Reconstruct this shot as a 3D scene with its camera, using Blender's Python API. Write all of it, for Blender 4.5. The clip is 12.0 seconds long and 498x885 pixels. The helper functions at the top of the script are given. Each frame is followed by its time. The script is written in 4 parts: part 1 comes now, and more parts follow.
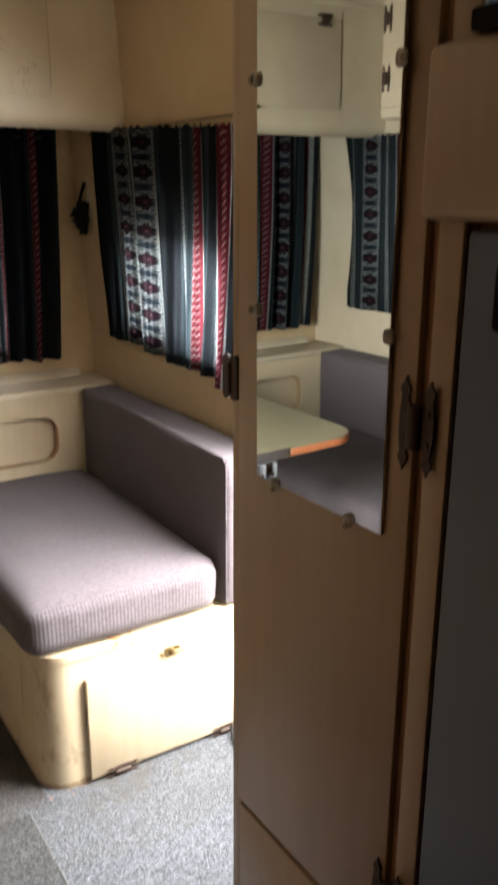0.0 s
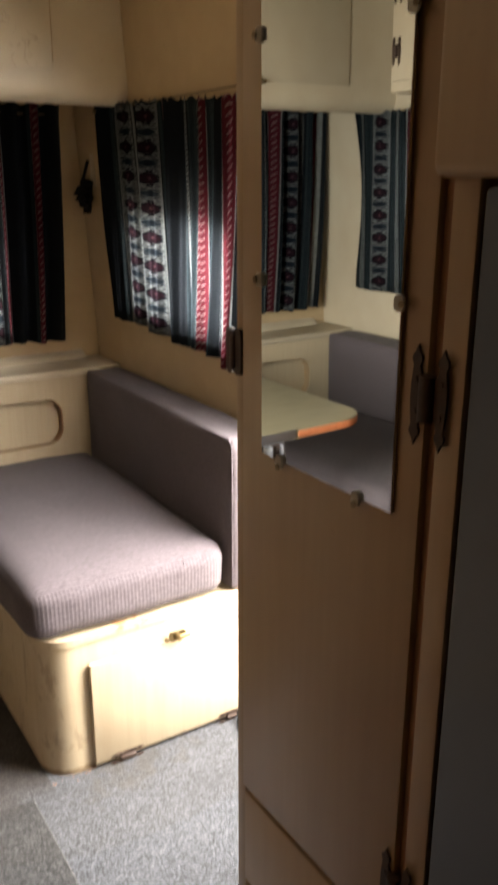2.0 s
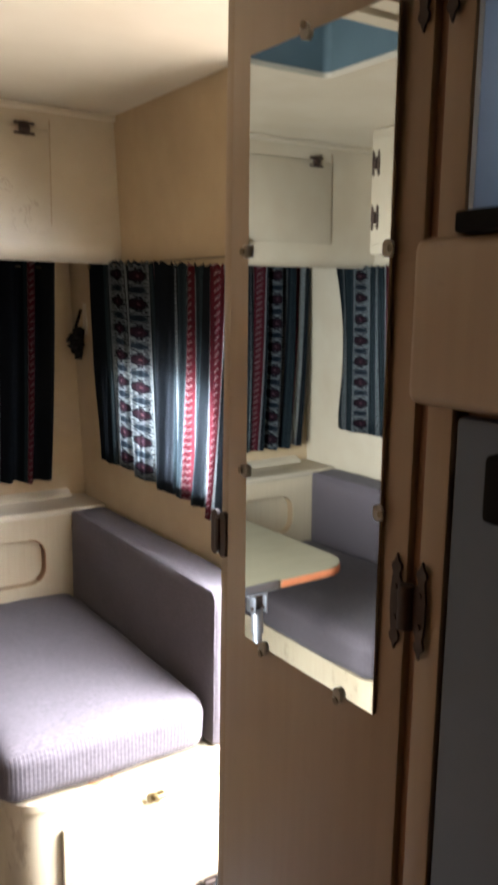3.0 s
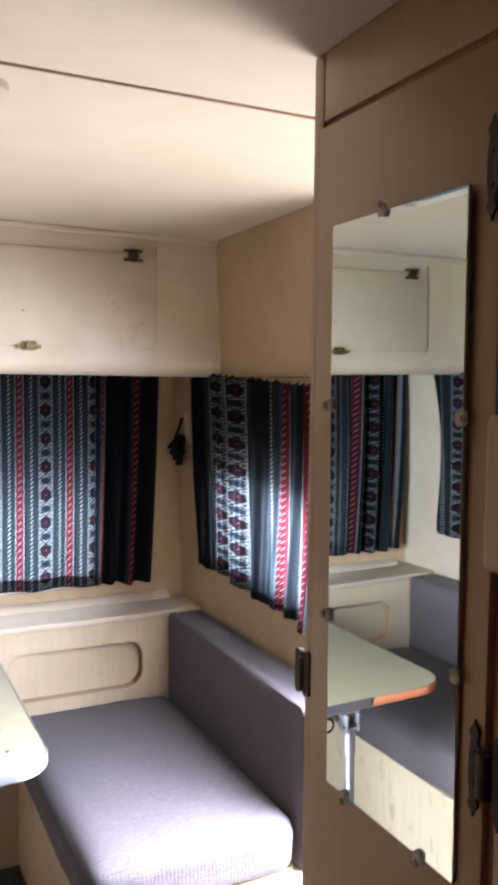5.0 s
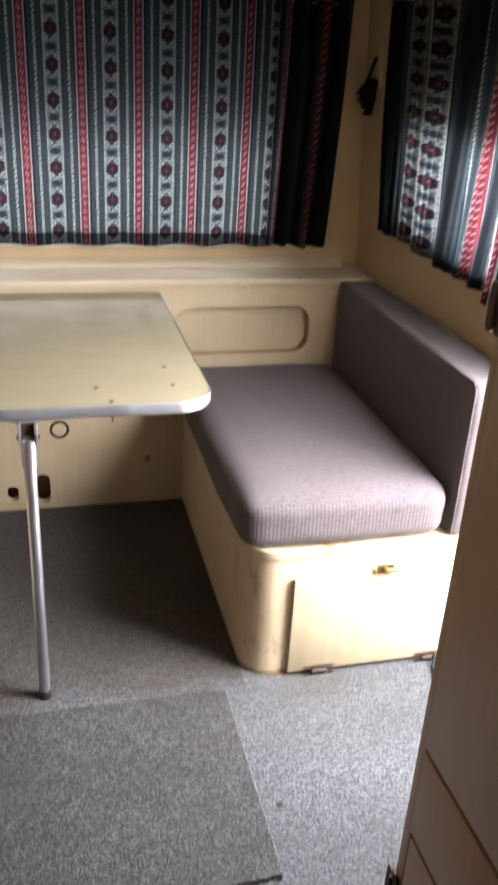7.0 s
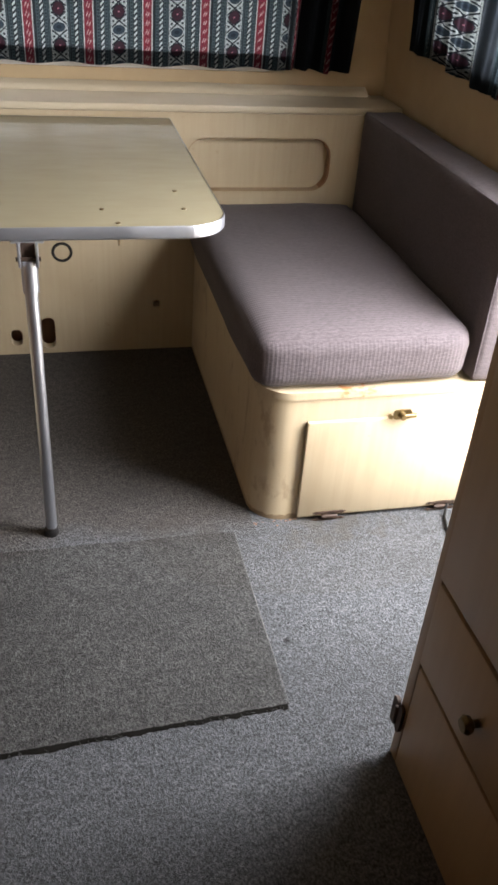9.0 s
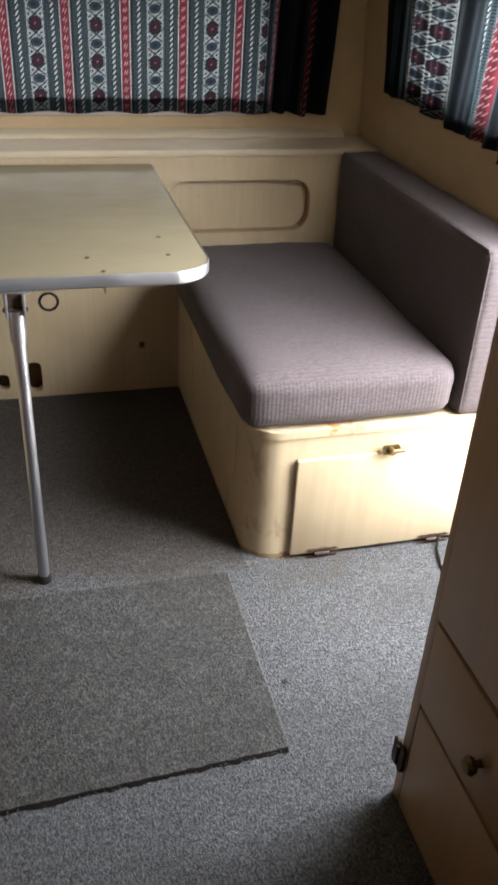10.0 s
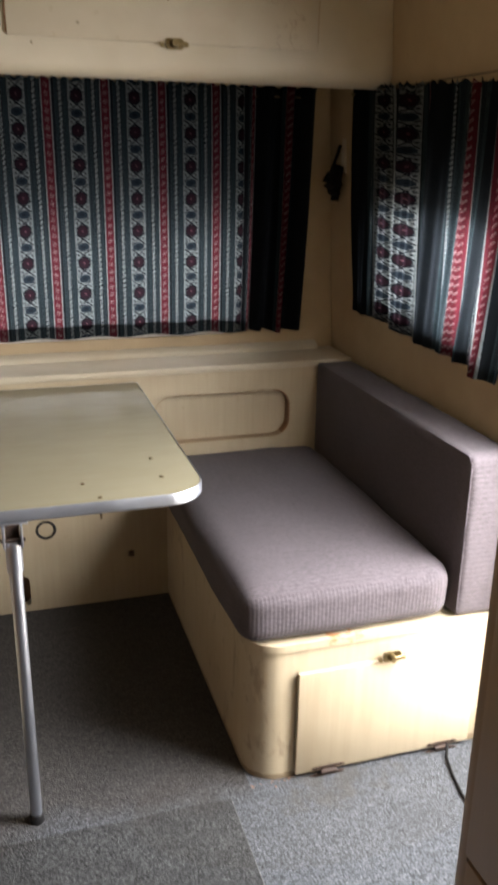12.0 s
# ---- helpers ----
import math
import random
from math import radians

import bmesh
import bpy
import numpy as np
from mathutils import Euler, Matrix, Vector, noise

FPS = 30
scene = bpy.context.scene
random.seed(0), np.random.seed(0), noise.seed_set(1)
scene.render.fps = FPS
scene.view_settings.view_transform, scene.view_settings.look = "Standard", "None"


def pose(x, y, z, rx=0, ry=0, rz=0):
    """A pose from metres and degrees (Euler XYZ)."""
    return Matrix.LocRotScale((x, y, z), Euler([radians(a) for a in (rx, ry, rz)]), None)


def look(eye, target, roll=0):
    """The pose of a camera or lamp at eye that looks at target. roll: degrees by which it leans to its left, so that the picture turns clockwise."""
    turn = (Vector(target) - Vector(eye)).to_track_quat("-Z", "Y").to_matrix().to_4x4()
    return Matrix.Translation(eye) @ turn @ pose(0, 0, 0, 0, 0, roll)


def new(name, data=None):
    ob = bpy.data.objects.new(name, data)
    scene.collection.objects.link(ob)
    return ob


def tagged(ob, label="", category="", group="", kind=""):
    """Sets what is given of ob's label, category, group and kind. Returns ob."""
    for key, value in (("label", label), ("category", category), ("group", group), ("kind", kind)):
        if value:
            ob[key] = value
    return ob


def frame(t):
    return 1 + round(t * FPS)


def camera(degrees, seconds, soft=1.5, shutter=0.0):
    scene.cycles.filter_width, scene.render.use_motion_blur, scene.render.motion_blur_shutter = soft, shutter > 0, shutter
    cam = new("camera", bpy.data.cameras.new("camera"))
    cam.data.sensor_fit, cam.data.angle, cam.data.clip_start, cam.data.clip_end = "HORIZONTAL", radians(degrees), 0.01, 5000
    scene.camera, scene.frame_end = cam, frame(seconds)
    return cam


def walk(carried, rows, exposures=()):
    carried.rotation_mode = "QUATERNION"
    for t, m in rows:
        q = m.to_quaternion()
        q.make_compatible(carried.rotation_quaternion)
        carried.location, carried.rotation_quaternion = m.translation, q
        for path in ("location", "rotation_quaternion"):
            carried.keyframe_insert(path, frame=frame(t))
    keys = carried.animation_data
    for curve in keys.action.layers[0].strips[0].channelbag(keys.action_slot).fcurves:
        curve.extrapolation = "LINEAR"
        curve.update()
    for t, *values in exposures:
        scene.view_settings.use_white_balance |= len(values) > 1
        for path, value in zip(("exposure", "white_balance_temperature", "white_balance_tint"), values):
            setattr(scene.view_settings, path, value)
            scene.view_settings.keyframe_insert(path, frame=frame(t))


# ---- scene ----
# ---------------------------------------------------------------- camera
cam = camera(33.7, 12.0, soft=3.0, shutter=0.5)
PATH = [
    (0, (0.418, 0.464, 1.352), (1.46, 2.073, 0.781), 0.3),
    (0.5, (0.426, 0.484, 1.302), (1.416, 2.055, 0.558), 0.7),
    (1, (0.435, 0.493, 1.263), (1.358, 2.042, 0.397), 0.0),
    (1.5, (0.434, 0.495, 1.277), (1.411, 2.057, 0.499), 0.8),
    (2, (0.442, 0.491, 1.327), (1.461, 2.103, 0.726), 0.1),
    (2.5, (0.447, 0.487, 1.37), (1.514, 2.117, 0.918), -0.0),
    (3, (0.437, 0.487, 1.422), (1.523, 2.134, 1.09), 1.0),
    (3.2, (0.448, 0.479, 1.425), (1.509, 2.155, 1.166), 0.9),
    (4.8, (0.437, 0.45, 1.512), (1.355, 2.224, 1.393), 1.2),
    (5, (0.444, 0.451, 1.507), (1.321, 2.243, 1.368), 0.7),
    (5.5, (0.457, 0.475, 1.48), (1.196, 2.302, 1.141), 1.8),
    (6, (0.465, 0.499, 1.428), (1.057, 2.345, 0.932), 1.9),
    (6.5, (0.469, 0.511, 1.376), (0.987, 2.341, 0.757), 2.3),
    (7, (0.471, 0.551, 1.370), (0.942, 2.302, 0.526), 3.3),
    (7.5, (0.476, 0.574, 1.278), (0.913, 2.264, 0.302), 4.2),
    (9.3, (0.476, 0.593, 1.26), (0.913, 2.195, 0.145), 4.4),
    (9.5, (0.471, 0.597, 1.264), (0.934, 2.197, 0.157), 4.7),
    (10, (0.469, 0.596, 1.281), (0.939, 2.234, 0.233), 3.2),
    (10.5, (0.465, 0.598, 1.286), (1.05, 2.242, 0.309), 3.0),
    (11, (0.465, 0.601, 1.303), (1.076, 2.284, 0.413), 1.7),
    (11.5, (0.446, 0.62, 1.326), (1.049, 2.362, 0.549), 1.1),
    (12, (0.436, 0.621, 1.352), (0.997, 2.427, 0.7), 0.9),
]
EXPOSURES = [(0, -0.2, 7000, 16), (0.6, -0.08, 7000, 17), (1.2, -0.40, 7450, 19), (1.6, -0.48, 7600, 19), (2.1, -0.34, 7600, 19), (3, 0.24, 6250, 17), (5, 0.38, 5850, 22), (5.5, 0.56, 5900, 24), (6, 0.36, 5950, 24), (6.5, 0.02, 6450, 20), (7.5, -0.64, 7100, 20), (9.5, -0.97, 6950, 17), (11, -1.14, 7000, 16), (12, -0.95, 6900, 17)]
walk(cam, [(t, look(eye, target, roll)) for t, eye, target, roll in PATH], EXPOSURES)

# ---------------------------------------------------------------- plan, in metres
XC = 0.475                      # middle of the caravan
Y_PANEL, Y_BENCH, Y_CAB = 2.984, 2.07, 2.73
Z_CEIL, X_WARD, Y_WARD = 1.935, 1.003, 1.410
DOOR_Y0, DOOR_Y1, DOOR_Z = 1.44, 2.035, 1.80


def wall_x(z):
    """Inner face of the right-hand wall, which leans in a little above the seats."""
    return 1.515 - max(0.0, z - 0.75) * 0.062


def far_y(z):
    """Inner face of the end wall, all but upright."""
    return 3.165 - max(0.0, z - 0.75) * 0.012


# ---------------------------------------------------------------- light
world = bpy.data.worlds.new("sky")
scene.world = world
world.use_nodes = True
wn, wl = world.node_tree.nodes, world.node_tree.links
sky = wn.new("ShaderNodeTexSky")
sky.sky_type, sky.sun_disc = "NISHITA", False
sky.sun_elevation, sky.sun_rotation = radians(48), radians(250)
wl.new(sky.outputs[0], wn["Background"].inputs[0])
wn["Background"].inputs[1].default_value = 0.05


def lamp(name, kind, m, energy, colour=(1, 1, 1), size=None, angle=None, spread=None):
    data = bpy.data.lights.new(name, kind)
    data.energy, data.color = energy, colour
    if size:
        data.shape, data.size, data.size_y = "RECTANGLE", size[0], size[1]
    if spread:
        data.spread = radians(spread)
    if angle:
        data.angle = radians(angle)
    ob = new(name, data)
    ob.matrix_world = m
    return ob


SUN_WAY = Vector((math.cos(radians(48)) * -0.34, math.cos(radians(48)) * -0.94, math.sin(radians(48))))
lamp("sun", "SUN", look(SUN_WAY * 20, (0, 0, 0)), 1.2, (1.0, 0.95, 0.88), angle=10)
# daylight standing in the entrance, in the windows and in the roof hatch
lamp("doorway_daylight", "AREA", look((1.92, 1.63, 1.12), (1.12, 2.06, 0.16)), 222, (0.88, 0.95, 1.0), (0.8, 1.15), spread=150)
# light thrown up from the ground outside
lamp("doorstep_bounce", "AREA", look((1.95, 1.745, -0.15), (0.95, 2.10, 1.5)), 80, (1.0, 0.95, 0.86), (0.9, 0.7))
lamp("end_window_daylight", "AREA", look((0.54, 3.235, 0.96), (0.54, 2.2, 0.74)), 16.0, (0.92, 0.97, 1.0), (1.24, 0.34))
lamp("side_window_daylight", "AREA", look((1.56, 2.45, 1.12), (0.6, 2.45, 1.0)), 0.15, (0.92, 0.97, 1.0), (0.46, 0.30))
lamp("left_window_daylight", "AREA", look((-0.60, 2.45, 1.22), (0.4, 2.45, 1.1)), 1.8, (0.92, 0.97, 1.0), (0.70, 0.46))
# added bluish fill in an unseen window, to brighten the niche lining
lamp("added_niche_daylight", "AREA", look((1.53, 0.62, 1.68), (0.6, 0.62, 1.68)), 1.2, (0.72, 0.86, 1.0), (0.46, 0.26))
lamp("hatch_daylight", "AREA", look((0.45, 1.88, 2.06), (0.45, 1.881, 1.0)), 0.25, (0.75, 0.9, 1.0), (0.30, 0.30))


# ---------------------------------------------------------------- materials
def mat(name):
    m = bpy.data.materials.new(name)
    m.use_nodes = True
    nt = m.node_tree
    return m, nt, nt.nodes["Principled BSDF"]


class Net:
    """Short forms for building node trees."""

    def __init__(self, nt):
        self.nt = nt

    def link(self, value, socket):
        if isinstance(value, bpy.types.NodeSocket):
            self.nt.links.new(value, socket)
        else:
            socket.default_value = value

    def math(self, op, a, b=0.0, c=0.0, clamp=False):
        n = self.nt.nodes.new("ShaderNodeMath")
        n.operation, n.use_clamp = op, clamp
        for k, v in enumerate((a, b, c)):
            self.link(v, n.inputs[k])
        return n.outputs[0]

    def mix(self, f, a, b, kind="MIX"):
        n = self.nt.nodes.new("ShaderNodeMix")
        n.data_type, n.blend_type = "RGBA", kind
        self.link(f, n.inputs[0])
        for v, k in ((a, 6), (b, 7)):
            self.link((*v, 1) if isinstance(v, tuple) and len(v) == 3 else v, n.inputs[k])
        return n.outputs[2]

    def coords(self, kind="Object"):
        return self.nt.nodes.new("ShaderNodeTexCoord").outputs[kind]

    def scaled(self, v, s):
        n = self.nt.nodes.new("ShaderNodeMapping")
        self.link(v, n.inputs[0])
        n.inputs["Scale"].default_value = s
        return n.outputs[0]

    def noise(self, v, scale, detail=4.0, rough=0.55):
        n = self.nt.nodes.new("ShaderNodeTexNoise")
        self.link(v, n.inputs["Vector"])
        n.inputs["Scale"].default_value, n.inputs["Detail"].default_value, n.inputs["Roughness"].default_value = scale, detail, rough
        return n.outputs[0]

    def ramp(self, f, stops):
        n = self.nt.nodes.new("ShaderNodeValToRGB")
        e = n.color_ramp.elements
        while len(e) < len(stops):
            e.new(0.5)
        for k, (p, c) in enumerate(stops):
            e[k].position, e[k].color = p, (*c, 1) if isinstance(c, tuple) else (c, c, c, 1)
        self.link(f, n.inputs[0])
        return n.outputs[0]

    def bump(self, h, strength, distance=0.01):
        n = self.nt.nodes.new("ShaderNodeBump")
        n.inputs["Strength"].default_value, n.inputs["Distance"].default_value = strength, distance
        self.link(h, n.inputs["Height"])
        return n.outputs[0]

    def xyz(self, v):
        n = self.nt.nodes.new("ShaderNodeSeparateXYZ")
        self.link(v, n.inputs[0])
        return n.outputs


def laminate(name, light, dark, stain, rough=0.42, grain=(60, 60, 3)):
    """Old cream board with a faint printed grain, stains and scuffs."""
    m, nt, b = mat(name)
    k = Net(nt)
    o = k.coords()
    g = k.noise(k.scaled(o, grain), 1.0, 6, 0.6)
    big = k.noise(o, 3.2, 3, 0.5)
    c = k.mix(k.math("MULTIPLY_ADD", k.ramp(g, [(0.38, 0.0), (0.62, 1.0)]), 0.6, 0.4), dark, light)
    c = k.mix(k.math("MULTIPLY", k.ramp(big, [(0.45, 0.0), (0.75, 1.0)]), 0.55), c, stain)
    spots = k.ramp(k.noise(o, 42, 2, 0.5), [(0.70, 0.0), (0.78, 1.0)])
    c = k.mix(k.math("MULTIPLY", spots, 0.35), c, stain)
    k.link(c, b.inputs["Base Color"])
    k.link(k.math("MULTIPLY_ADD", big, 0.25, rough - 0.1), b.inputs["Roughness"])
    k.link(k.bump(g, 0.10, 0.002), b.inputs["Normal"])
    return m


def rusty(name):
    """The bench board: cream laminate with rust and a dirty line by the carpet."""
    m = laminate(name, (0.448, 0.368, 0.248), (0.4, 0.32, 0.212), (0.32, 0.232, 0.136))
    k = Net(m.node_tree)
    o = k.coords()
    x, y, z = k.xyz(o)
    b = m.node_tree.nodes["Principled BSDF"]
    base_colour = b.inputs["Base Color"].links[0].from_socket
    streak = k.ramp(k.noise(k.scaled(o, (28, 28, 60)), 1.0, 5, 0.7), [(0.50, 0.0), (0.60, 1.0)])
    near = k.math("MULTIPLY", k.math("LESS_THAN", k.math("ABSOLUTE", k.math("SUBTRACT", x, 1.115)), 0.045), k.math("GREATER_THAN", z, 0.337))
    c = k.mix(k.math("MULTIPLY", k.math("MULTIPLY", streak, near), 0.8), base_colour, (0.36, 0.13, 0.03))
    scuff = k.ramp(k.noise(k.scaled(o, (22, 22, 9)), 1.0, 5, 0.7), [(0.56, 0.0), (0.66, 1.0)])
    c = k.mix(k.math("MULTIPLY", k.math("MULTIPLY", scuff, k.math("LESS_THAN", x, 1.0)), 0.6), c, (0.22, 0.16, 0.10))
    dirt = k.math("LESS_THAN", z, k.math("MULTIPLY", k.noise(o, 38, 4, 0.7), 0.026))
    c = k.mix(k.math("MULTIPLY", dirt, 0.7), c, (0.16, 0.10, 0.05))
    k.link(c, b.inputs["Base Color"])
    return m


CREAM = laminate("cream_laminate", (0.437, 0.359, 0.242), (0.39, 0.312, 0.207), (0.312, 0.226, 0.133))
BENCH_BOARD = rusty("stained_bench_laminate")
WARDROBE = laminate("wardrobe_laminate", (0.318, 0.222, 0.124), (0.284, 0.194, 0.107), (0.232, 0.153, 0.081), 0.40)
PALE = laminate("pale_painted_board", (0.465, 0.405, 0.298), (0.44, 0.375, 0.272), (0.365, 0.288, 0.186), 0.5, (14, 14, 14))
WALLBOARD = laminate("yellowed_wall_board", (0.425, 0.318, 0.186), (0.392, 0.288, 0.166), (0.34, 0.24, 0.134), 0.55, (18, 18, 18))
CEILING = laminate("ceiling_board", (0.525, 0.468, 0.362), (0.50, 0.443, 0.338), (0.442, 0.375, 0.272), 0.55, (10, 10, 10))
WOOD = laminate("brown_wood_edge", (0.23, 0.115, 0.05), (0.16, 0.075, 0.032), (0.11, 0.05, 0.022), 0.5)
ORANGE = laminate("bare_orange_board_edge", (0.62, 0.20, 0.08), (0.50, 0.15, 0.06), (0.38, 0.12, 0.05), 0.7)


def scuffed(name):
    """The cupboard doors: pale board with wandering scuff lines at one end."""
    m = laminate(name, (0.465, 0.405, 0.298), (0.44, 0.375, 0.272), (0.365, 0.288, 0.186), 0.5, (14, 14, 14))
    k = Net(m.node_tree)
    b = m.node_tree.nodes["Principled BSDF"]
    o = k.coords()
    x, y, z = k.xyz(o)
    line = k.math("LESS_THAN", k.math("ABSOLUTE", k.math("SUBTRACT", k.noise(o, 17, 3, 0.6), 0.5)), 0.010)
    gate = k.ramp(k.noise(o, 9, 2, 0.5), [(0.47, 0.0), (0.56, 1.0)])
    area = k.math("MULTIPLY", k.math("MULTIPLY", k.math("GREATER_THAN", x, 0.555), k.math("LESS_THAN", x, 0.745)), k.math("LESS_THAN", z, 0.27))
    f = k.math("MULTIPLY", k.math("MULTIPLY", line, gate), area)
    c = k.mix(k.math("MULTIPLY", f, 0.55), b.inputs["Base Color"].links[0].from_socket, (0.27, 0.21, 0.15))
    k.link(c, b.inputs["Base Color"])
    return m


DOOR_BOARD = scuffed("scuffed_cupboard_door")


def plain(name, colour, rough=0.5, metal=0.0, wear=0.25, scale=30.0, bump=0.15):
    m, nt, b = mat(name)
    k = Net(nt)
    o = k.coords()
    n = k.noise(o, scale, 5, 0.6)
    dark = tuple(v * (1 - wear) for v in colour)
    k.link(k.mix(k.ramp(n, [(0.35, 0.0), (0.7, 1.0)]), dark, colour), b.inputs["Base Color"])
    k.link(k.math("MULTIPLY_ADD", n, 0.3, rough - 0.15, clamp=True), b.inputs["Roughness"])
    b.inputs["Metallic"].default_value = metal
    k.link(k.bump(n, bump, 0.002), b.inputs["Normal"])
    return m


STEEL = plain("brushed_aluminium", (0.46, 0.48, 0.52), 0.43, 1.0, 0.10, 12, 0.03)
BRASS = plain("worn_brass", (0.25, 0.185, 0.09), 0.45, 1.0, 0.55, 90)
BRONZE = plain("dark_bronze", (0.050, 0.026, 0.015), 0.68, 0.1, 0.5, 70)
BLACK = plain("black_plastic", (0.012, 0.011, 0.011), 0.45, 0.0, 0.3)
FRIDGE = plain("slate_grey_door_skin", (0.072, 0.089, 0.118), 0.5, 0.0, 0.18, 9)
BLUE = plain("blue_grey_panel", (0.36, 0.44, 0.52), 0.35, 0.0, 0.15, 6)
HATCH_BLUE = plain("blue_hatch_lining", (0.10, 0.15, 0.168), 0.5, 0.0, 0.15, 8)
PIN = plain("dull_screw_metal", (0.22, 0.17, 0.10), 0.5, 0.7, 0.4, 200)
WHITE = plain("white_plastic", (0.70, 0.68, 0.62), 0.45, 0.0, 0.12, 20)
THREAD = plain("pale_grey_thread", (0.17, 0.17, 0.165), 0.9, 0.0, 0.6, 60)
IRON = plain("dark_iron", (0.009, 0.008, 0.007), 0.85, 0.0, 0.3)
RUBBER = plain("grey_cable_rubber", (0.012, 0.011, 0.010), 0.9, 0.0, 0.3)


for m_ in (RUBBER, IRON):
    m_.node_tree.nodes["Principled BSDF"].inputs["Specular IOR Level"].default_value = 0.1


def table_top():
    m, nt, b = mat("worn_table_laminate")
    k = Net(nt)
    o = k.coords()
    g = k.noise(k.scaled(o, (2, 30, 20)), 1.0, 4, 0.5)
    big = k.noise(o, 5, 4, 0.6)
    smear = k.noise(k.scaled(o, (9, 26, 9)), 1.0, 4, 0.6)
    c = k.mix(k.ramp(g, [(0.3, 0.0), (0.7, 1.0)]), (0.258, 0.228, 0.148), (0.276, 0.245, 0.161))
    c = k.mix(k.math("MULTIPLY", k.ramp(big, [(0.45, 0.0), (0.8, 1.0)]), 0.4), c, (0.222, 0.192, 0.122))
    k.link(c, b.inputs["Base Color"])
    k.link(k.math("MULTIPLY_ADD", smear, 0.28, 0.20), b.inputs["Roughness"])
    k.link(k.bump(smear, 0.03, 0.001), b.inputs["Normal"])
    return m


TABLE = table_top()


def carpet(name, light, mid, dark):
    m, nt, b = mat(name)
    k = Net(nt)
    o = k.coords()
    fleck = k.noise(k.scaled(o, (1, 0.7, 1)), 215, 4, 0.75)
    tuft = k.noise(o, 95, 5, 0.75)
    clump = k.noise(o, 55, 4, 0.7)
    worn = k.noise(o, 3.0, 4, 0.6)
    c = k.ramp(k.math("MULTIPLY_ADD", clump, 0.25, k.math("MULTIPLY", fleck, 0.75)), [(0.37, dark), (0.485, mid), (0.61, light)])
    c = k.mix(k.math("MULTIPLY", k.ramp(worn, [(0.42, 0.0), (0.7, 1.0)]), 0.45), c, tuple(v * 0.55 for v in mid))
    # brown dirt trodden in beside the bench
    x, y, _ = k.xyz(o)
    far = k.math("ADD", k.math("POWER", k.math("DIVIDE", k.math("SUBTRACT", x, 1.08), 0.36), 2.0), k.math("POWER", k.math("DIVIDE", k.math("SUBTRACT", y, 2.02), 0.17), 2.0))
    dirt = k.math("MULTIPLY", k.ramp(k.math("MULTIPLY_ADD", k.noise(o, 16, 5, 0.65), 1.6, far), [(0.75, 1.0), (1.0, 0.25)]), k.math("LESS_THAN", far, 1.6))
    c = k.mix(k.math("MULTIPLY", dirt, 0.6), c, tuple(v * w for v, w in zip(mid, (0.95, 0.78, 0.55))))
    # brownish shade under the table and beside the bench, multiplied into the pile
    under_table_shade = k.math("MULTIPLY", k.math("MULTIPLY_ADD", k.math("MULTIPLY_ADD", k.noise(o, 7, 4, 0.6), 0.20, y), 9.0, -18.9, clamp=True), k.math("LESS_THAN", x, 0.90))
    c = k.mix(k.math("MULTIPLY", under_table_shade, 0.85), c, (0.62, 0.50, 0.40), "MULTIPLY")
    # a small burnt spot
    spot = k.math("ADD", k.math("POWER", k.math("SUBTRACT", x, 0.885), 2.0), k.math("POWER", k.math("SUBTRACT", y, 1.69), 2.0))
    c = k.mix(k.math("MULTIPLY", k.math("LESS_THAN", spot, 0.00005), 0.9), c, (0.012, 0.012, 0.014))
    k.link(c, b.inputs["Base Color"])
    b.inputs["Roughness"].default_value = 0.95
    k.link(k.bump(k.math("ADD", fleck, tuft), 1.0, 0.006), b.inputs["Normal"])
    return m


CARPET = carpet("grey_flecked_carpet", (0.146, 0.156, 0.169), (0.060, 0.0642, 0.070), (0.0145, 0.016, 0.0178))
MAT_PILE = carpet("brown_grey_carpet_offcut", (0.086, 0.0868, 0.0855), (0.0345, 0.035, 0.0345), (0.0088, 0.009, 0.0088))


